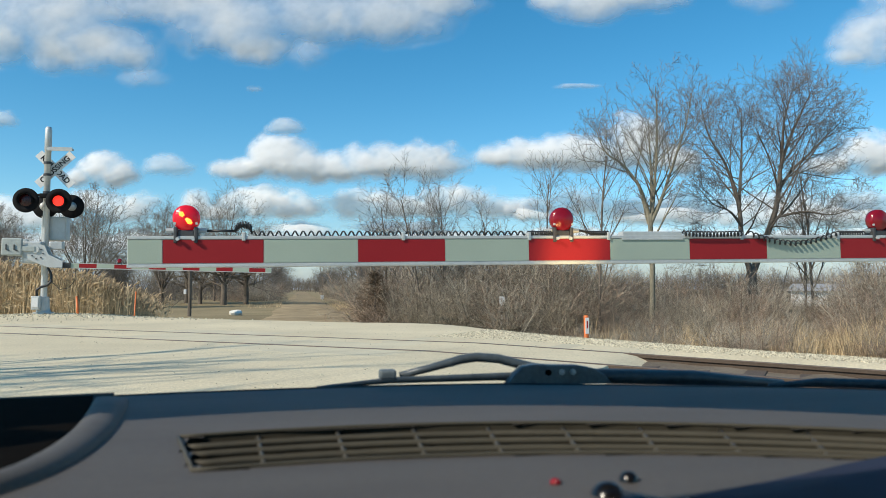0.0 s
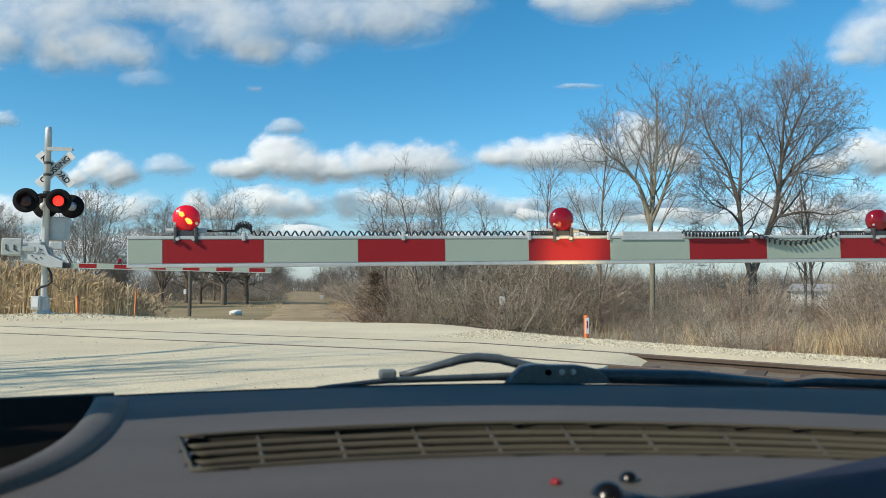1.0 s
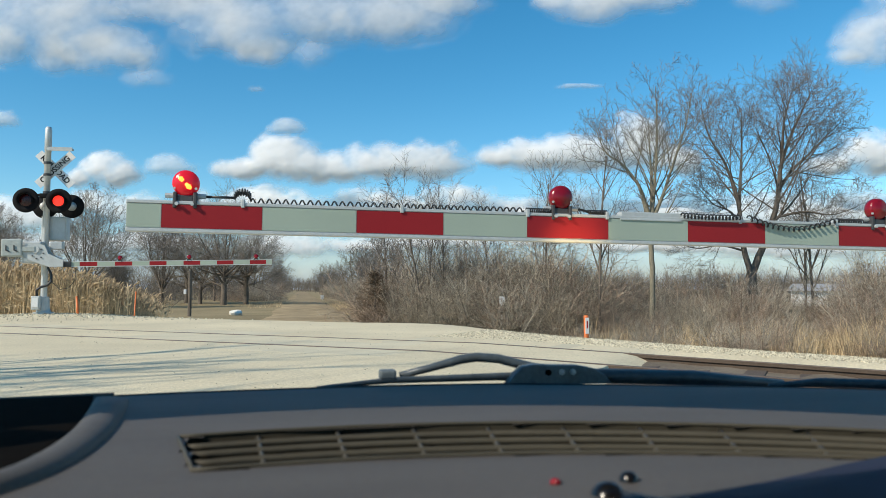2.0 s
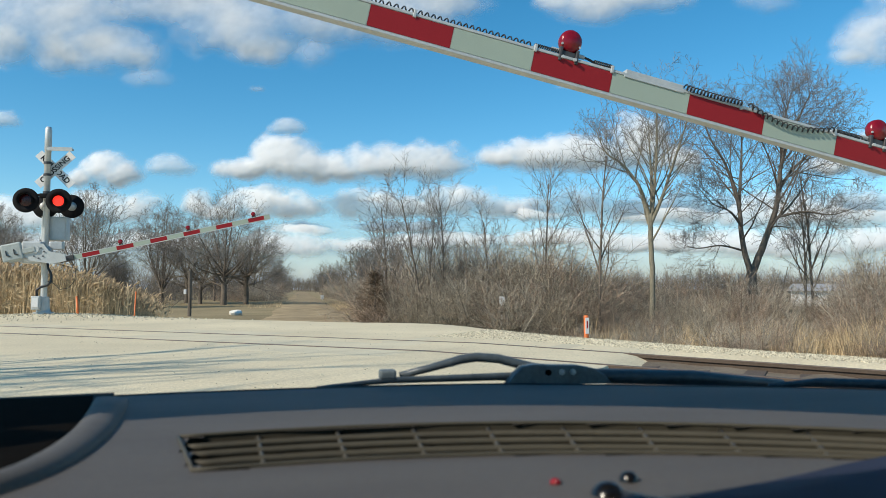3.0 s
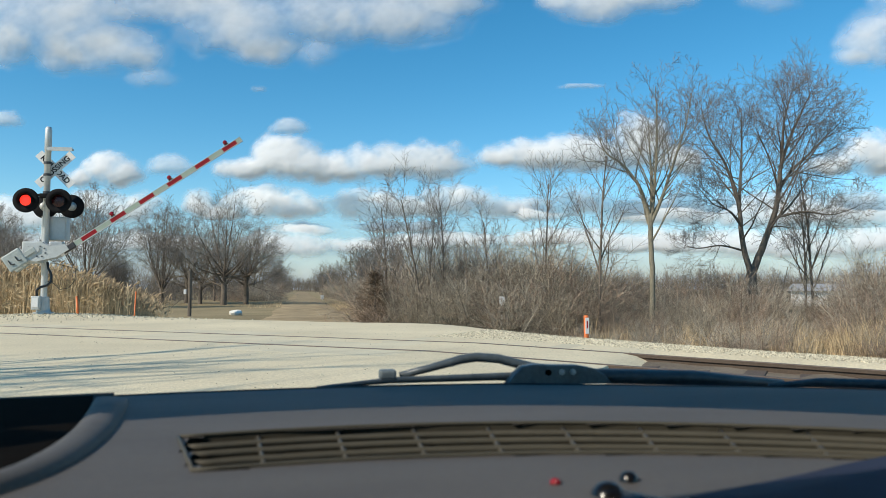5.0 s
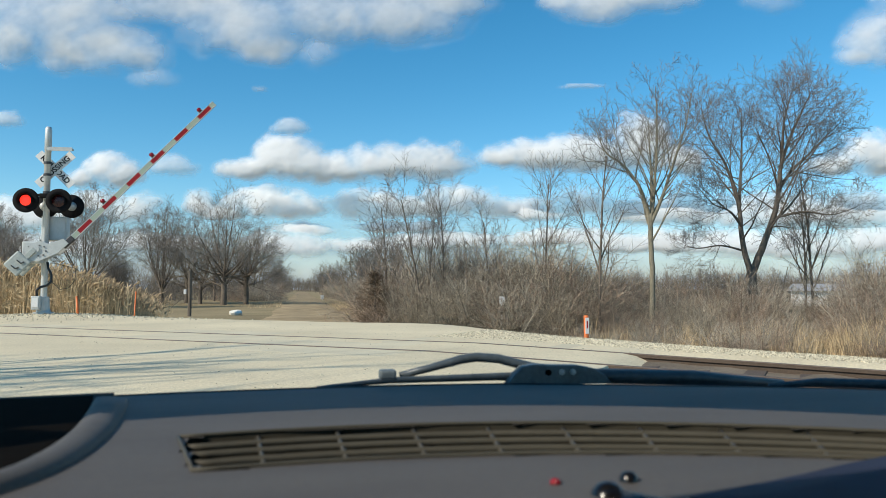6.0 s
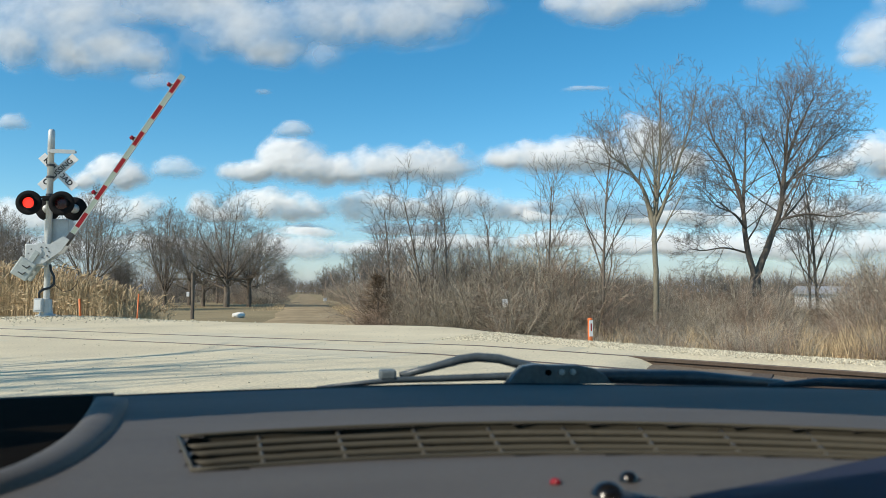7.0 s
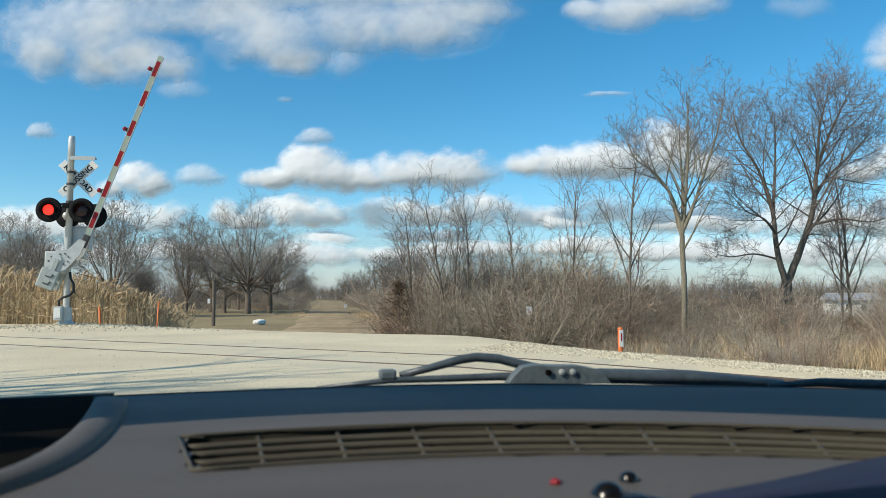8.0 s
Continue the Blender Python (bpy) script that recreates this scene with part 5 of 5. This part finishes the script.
def far_brush(seed, count, xs, ys, height, label, thick):
    """Brushwood too far off to tell apart."""
    r = random.Random(seed)
    g = Geo()
    pr = dict(levels=1, wood=0, base=3, kids=(5,), first=(0.2,), angle=((18, 50),), ratio=((0.35, 0.6),), wander=(0.12, 0.18), lift=(0.02, 0.04), taper=(0.35, 0.35), thin=(0.5, 0.75), min=thick * 0.5)
    for _ in range(count):
        cx, cy, hh = r.uniform(*xs), r.uniform(*ys), height * r.uniform(0.55, 1.1)
        if (abs(cx - 0.45) < 7 and cy < 300) or (cy > 60 and 0.70 < cx / cy < 0.84 and cy < 80):
            continue
        for _ in range(14):
            p = Vector((cx + r.gauss(0, hh * 0.35), cy + r.gauss(0, hh * 0.35), -0.95))
            d = Vector((r.gauss(0, 0.3), r.gauss(0, 0.3), 1)).normalized()
            grow(g, g, p, d, hh * r.uniform(0.6, 1.0), thick, 0, r, pr)
    solid("brushwood", g, FOREST, label, "brushwood", kind="stuff")


far_brush(71, 360, (9, 150), (80, 125), 4.4, "distant leafless brushwood beyond the field", 0.03)
far_brush(72, 120, (-70, 70), (380, 620), 8.5, "far leafless woods at the end of the road", 0.09)
far_brush(73, 90, (-60, -9), (98, 130), 5.0, "distant leafless brushwood behind the lawn", 0.035)
far_brush(74, 70, (8, 45), (34, 50), 1.0, "low leafless brushwood in the field", 0.016)

ob = new("shrub", bush_mesh(67, 4.3, 30, 1.5, WILLOW, (6, 5)))
ob.matrix_basis = pose(7.5, 44.3, -0.9)
tagged(ob, "ochre-twigged leafless willow shrub in the thicket", "shrub", "thicket of shrubs")


def reed_bed():
    r = random.Random(70)
    stalk, plume = Geo(), Geo()
    for _ in range(11000):
        x = r.uniform(-16, -3.6)
        y = r.uniform(23.2, 29.5) + max(0, (-6 - x)) * 0.15
        if x > -6 and r.random() < (x + 6) / 1.3:
            continue
        z = ground_z(x, y) - 0.05
        h = r.uniform(1.05, 1.62) * (1.0 - 0.10 * max(0, x + 7.0)) * (1 + 0.12 * noise.noise((x * 0.6, y * 0.6, 2)))
        lx, ly = r.gauss(0.03, 0.09) * h, r.gauss(0, 0.08) * h
        top = Vector((x + lx, y + ly, z + h))
        stalk.tube([(x, y, z), (x + lx * 0.4, y + ly * 0.4, z + h * 0.55), top], [0.0045, 0.004, 0.002], 3, caps=False)
        for _ in range(3):
            u, a = r.uniform(0.2, 0.8), r.uniform(0, 6.28)
            b = Vector((x + lx * u * 0.8, y + ly * u * 0.8, z + h * u))
            t = b + Vector((math.cos(a) * 0.22, math.sin(a) * 0.22, r.uniform(0.02, 0.28)))
            stalk.add([b, b + Vector((0, 0, 0.022)), t], [(0, 1, 2)])
        if r.random() < 0.75:
            s = r.uniform(0.12, 0.24)
            lean = r.gauss(0.05, 0.06)
            plume.tube([top - Vector((0, 0, 0.05)), top + Vector((lean * 0.4, 0, s * 0.4)), top + Vector((lean * 1.5, 0.01, s * 0.9))], [0.008, 0.022, 0.003], 4)
            for _ in range(3):
                o = Vector((r.gauss(lean, 0.05), r.gauss(0, 0.04), r.uniform(0, s)))
                plume.tube([top + Vector((0, 0, o.z * 0.3)), top + o * 0.7 + Vector((0, 0, 0.03)), top + o], [0.004, 0.013, 0.002], 3)
    t = thing("reed_bed", Matrix(), "tall dry tan reeds with feathery plumes", "reeds", kind="stuff")
    part("stalks", stalk, REED, t)
    part("plumes", plume, PLUME, t)


reed_bed()


def right_grass(r):
    u = 0.2 + 0.8 * r.random()
    return 5.5 + 17 * u + r.gauss(0, 0.8), 16.5 - 6.5 * u + r.uniform(-0.5, 9)


def front_grass(r):
    u = 0.3 + 0.75 * r.random()
    return 5.5 + 17 * u + r.gauss(0, 0.6), 16.2 - 6.5 * u + 2.4 * r.random() ** 1.3


def verge(r):
    s, y = r.choice((-1, 1)), 24 + 60 * r.random() ** 1.6
    s = 1 if y < 62 else s
    return 0.45 + s * (2.3 + abs(r.gauss(0, 1.2))), y


blades("dead_grass", 24000, right_grass, 0.72, 0.0045, STRAW, "dead tan grass beyond the track shoulder", 81, droop=0.8)
blades("dead_grass", 15000, front_grass, 0.95, 0.005, STRAW, "tall tan grass at the foot of the thicket", 83, droop=0.5)
blades("dead_grass", 14000, verge, 0.38, 0.008, STRAW, "dead tan grass on the road verges", 82)

# bronzed cedar at the thicket's edge
def cedar(m, h):
    r = random.Random(90)
    tr, cr = Geo(), Geo()
    tr.tube([(0, 0, -0.1), (0.02, 0, h * 0.5), (0, 0, h)], [0.06, 0.04, 0.01], 7)
    for i in range(1500):
        u = r.random() ** 1.25 * 0.95
        a = r.uniform(0, 6.28)
        reach = h * 0.40 * (1 - u) ** 0.85 * (0.75 + 0.35 * math.sin(a * 3 + u * 9) + 0.2 * math.sin(u * 31 + a)) * r.uniform(0.3, 1.2)
        b = Vector((math.cos(a) * reach, math.sin(a) * reach, h * (0.04 + 0.96 * u)))
        d = Vector((math.cos(a) + r.gauss(0, 0.5), math.sin(a) + r.gauss(0, 0.5), r.uniform(-0.2, 0.8))).normalized() * r.uniform(0.1, 0.3)
        cr.tube([b - d * 0.4, b + d * 0.4, b + d], [0.004, 0.008, 0.002], 3, caps=False)
    t = thing("cedar", m, "bronzed evergreen cedar at the roadside", "tree")
    part("trunk", tr, BARK, t)
    part("foliage", cr, CEDAR, t, "rusty brown sprays")


cedar(pose(2.55, 26.0, -0.85), 2.3)


# ---- small things by the road ----
def marker(m, h, label, white, r=0.045):
    t = thing("marker_post", m, label, "marker post", "utility markers")
    part("post", Geo().tube([(0, 0, -0.2), (0, 0, h)], r, 14).lathe([(r * 1.1, h - 0.02), (r * 1.1, h), (r * 0.7, h + 0.02), (0, h + 0.025)], 14), ORANGE, t, "", True)
    if white:
        part("decal", Geo().box(-0.034, 0.034, -0.052, -0.046, h * 0.45, h * 0.96), SIGN_WHITE, t, "white decal")
        part("decal_bar", Geo().box(-0.012, 0.012, -0.055, -0.053, h * 0.62, h * 0.86), RED_SHEET, t)


marker(pose(5.14, 12.82, -0.32), 0.57, "orange plastic utility marker with white decal", True)
marker(pose(-5.77, 21.0, 0.0, 0, -4), 0.54, "thin orange plastic utility marker by the reeds", False, 0.03)
marker(pose(-4.8, 23.0, -0.72, 0, 2), 1.38, "weathered orange utility marker among the reeds", False, 0.022)

t = thing("wooden_post", pose(-6.45, 45.7, -0.85), "weathered wooden post with small birdhouse", "post")
part("post", Geo().tube([(0, 0, -0.2), (0.02, 0, 1.4), (0, 0, 2.7)], [0.12, 0.10, 0.09], 9), BARK, t)
part("birdhouse", Geo().box(-0.33, -0.18, -0.08, 0.08, 1.3, 1.58, 0.02), SIDING, t, "small pale box")
part("brace", Geo().tube([(-1.4, 0, 0.2), (-0.1, 0, 1.3)], 0.014, 6), BARK, t)

g = Geo()
bm = bmesh.new()
bmesh.ops.create_icosphere(bm, subdivisions=2, radius=0.4)
for v in bm.verts:
    v.co = Vector((v.co.x * 1.1, v.co.y * 0.8, v.co.z * 0.5)) * (1 + 0.25 * noise.noise(v.co * 4))
g.add([v.co for v in bm.verts], [[v.index for v in f.verts] for f in bm.faces])
bm.free()
solid("boulder", g, ROCK, "white painted boulder beside the dirt road", "rock", pose(-3.9, 47.2, -0.72))

t = thing("utility_pedestal", pose(3.05, 108.0, -0.85), "white utility pedestal beside the far dirt road", "utility box")
part("stake", Geo().tube([(0, 0, -0.1), (0, 0, 0.35)], 0.05, 8), GALV, t)
part("housing", Geo().box(-0.22, 0.22, -0.18, 0.18, 0.2, 0.62, 0.05), SIGN_WHITE, t)
part("lid", Geo().box(-0.26, 0.26, -0.22, 0.22, 0.62, 0.69, 0.03), SIGN_WHITE, t)

t = thing("sign", pose(6.41, 23.2, -0.85), "small white sign on a post in the thicket", "sign")
part("post", Geo().tube([(0, 0, -0.1), (0, 0, 1.15)], 0.02, 8), GALV, t)
part("panel", Geo().box(-0.09, 0.09, -0.03, -0.02, 1.10, 1.36, 0.004), SIGN_WHITE, t)


def house(m, w, d, h, label):
    t = thing("house", m, label, "house")
    wall = part("wall", Geo().box(0, w, 0, d, 0, h), SIDING, t)
    roof = Geo()
    o = 0.3
    roof.add([(-o, -o, h), (w + o, -o, h), (w + o, d / 2, h + d * 0.28), (-o, d / 2, h + d * 0.28), (-o, d + o, h), (w + o, d + o, h)], [(0, 1, 2, 3), (3, 2, 5, 4), (0, 3, 4), (1, 5, 2)])
    part("roof", roof, ROOFING, t, "grey shingled roof")
    for x in (0.2, 0.5, 0.78):
        win = part("window", Geo().box(w * x, w * x + 0.5, -0.03, 0.0, h * 0.4, h * 0.8, 0.01), SIGN_WHITE, wall)
        win["label"] = "white framed window"
        part("window_pane", Geo().box(w * x + 0.05, w * x + 0.45, -0.04, -0.031, h * 0.44, h * 0.76), PANE, wall)


house(pose(40.2, 53.7, -0.72, 0, 0, -14), 3.9, 2.2, 1.3, "low white house with grey roof beyond the field")


# ---- what moves ----
def motions():
    walk(car, [(t, Matrix.Translation((0, f, -0.5 + u)) @ pose(0, 0, CAR_UP) @ REST_FRAME(a, b) @ pose(0, 0, -CAR_UP)) for t, f, u, a, b in DRIVE])
    near = [(0.0, 0), (1.72, 0), (1.95, 1.0), (2.3, 4.6), (2.8, 10.5), (3.0, 12.93), (3.5, 19.37), (4.0, 25.82), (4.3, 29.87), (4.7, 35.2), (5.25, 42.5), (5.8, 49.5), (6.5, 58.4), (7.2, 67.0), (8.0, 76.0)]
    walk(near_arm, [(t, pose(*NEAR_PIVOT) @ Matrix.Rotation(radians(a + NEAR_DROOP), 4, "Y")) for t, a in near])
    far = [(0.0, -1.2), (1.72, -1.2), (1.95, 0.3), (2.3, 4.7), (2.8, 10.8), (3.0, 13.2), (3.5, 18.4), (4.0, 23.8), (4.5, 29.4), (5.0, 35.2), (5.5, 41.2), (6.0, 46.8), (6.5, 52.6), (7.0, 58.5), (7.5, 64.6), (8.0, 70.4)]
    walk(far_arm, [(t, pose(*FAR_PIVOT) @ Matrix.Rotation(radians(-a), 4, "Y")) for t, a in far])
    for ob, speed in DRIFT:
        m = ob.matrix_basis.copy()
        walk(ob, [(0.0, m), (8.0, m @ pose(speed * 8.0, 0, 0))])
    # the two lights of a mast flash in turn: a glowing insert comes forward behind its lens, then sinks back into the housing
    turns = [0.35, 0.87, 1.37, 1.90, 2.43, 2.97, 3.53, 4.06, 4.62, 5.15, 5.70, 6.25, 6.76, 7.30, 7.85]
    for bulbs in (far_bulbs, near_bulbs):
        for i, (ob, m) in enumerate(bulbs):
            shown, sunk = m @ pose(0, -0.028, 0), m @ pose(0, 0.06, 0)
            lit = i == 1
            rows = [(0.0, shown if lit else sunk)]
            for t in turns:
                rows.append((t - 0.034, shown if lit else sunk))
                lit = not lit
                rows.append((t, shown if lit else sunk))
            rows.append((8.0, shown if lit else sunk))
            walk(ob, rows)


def REST_FRAME(turn, lift):
    """The car's turn and lift, from its place at rest."""
    return seat_pose(0, 0, turn, lift).to_3x3().to_4x4() @ REST.to_3x3().to_4x4().inverted()


NEAR_DROOP = -0.85
motions()
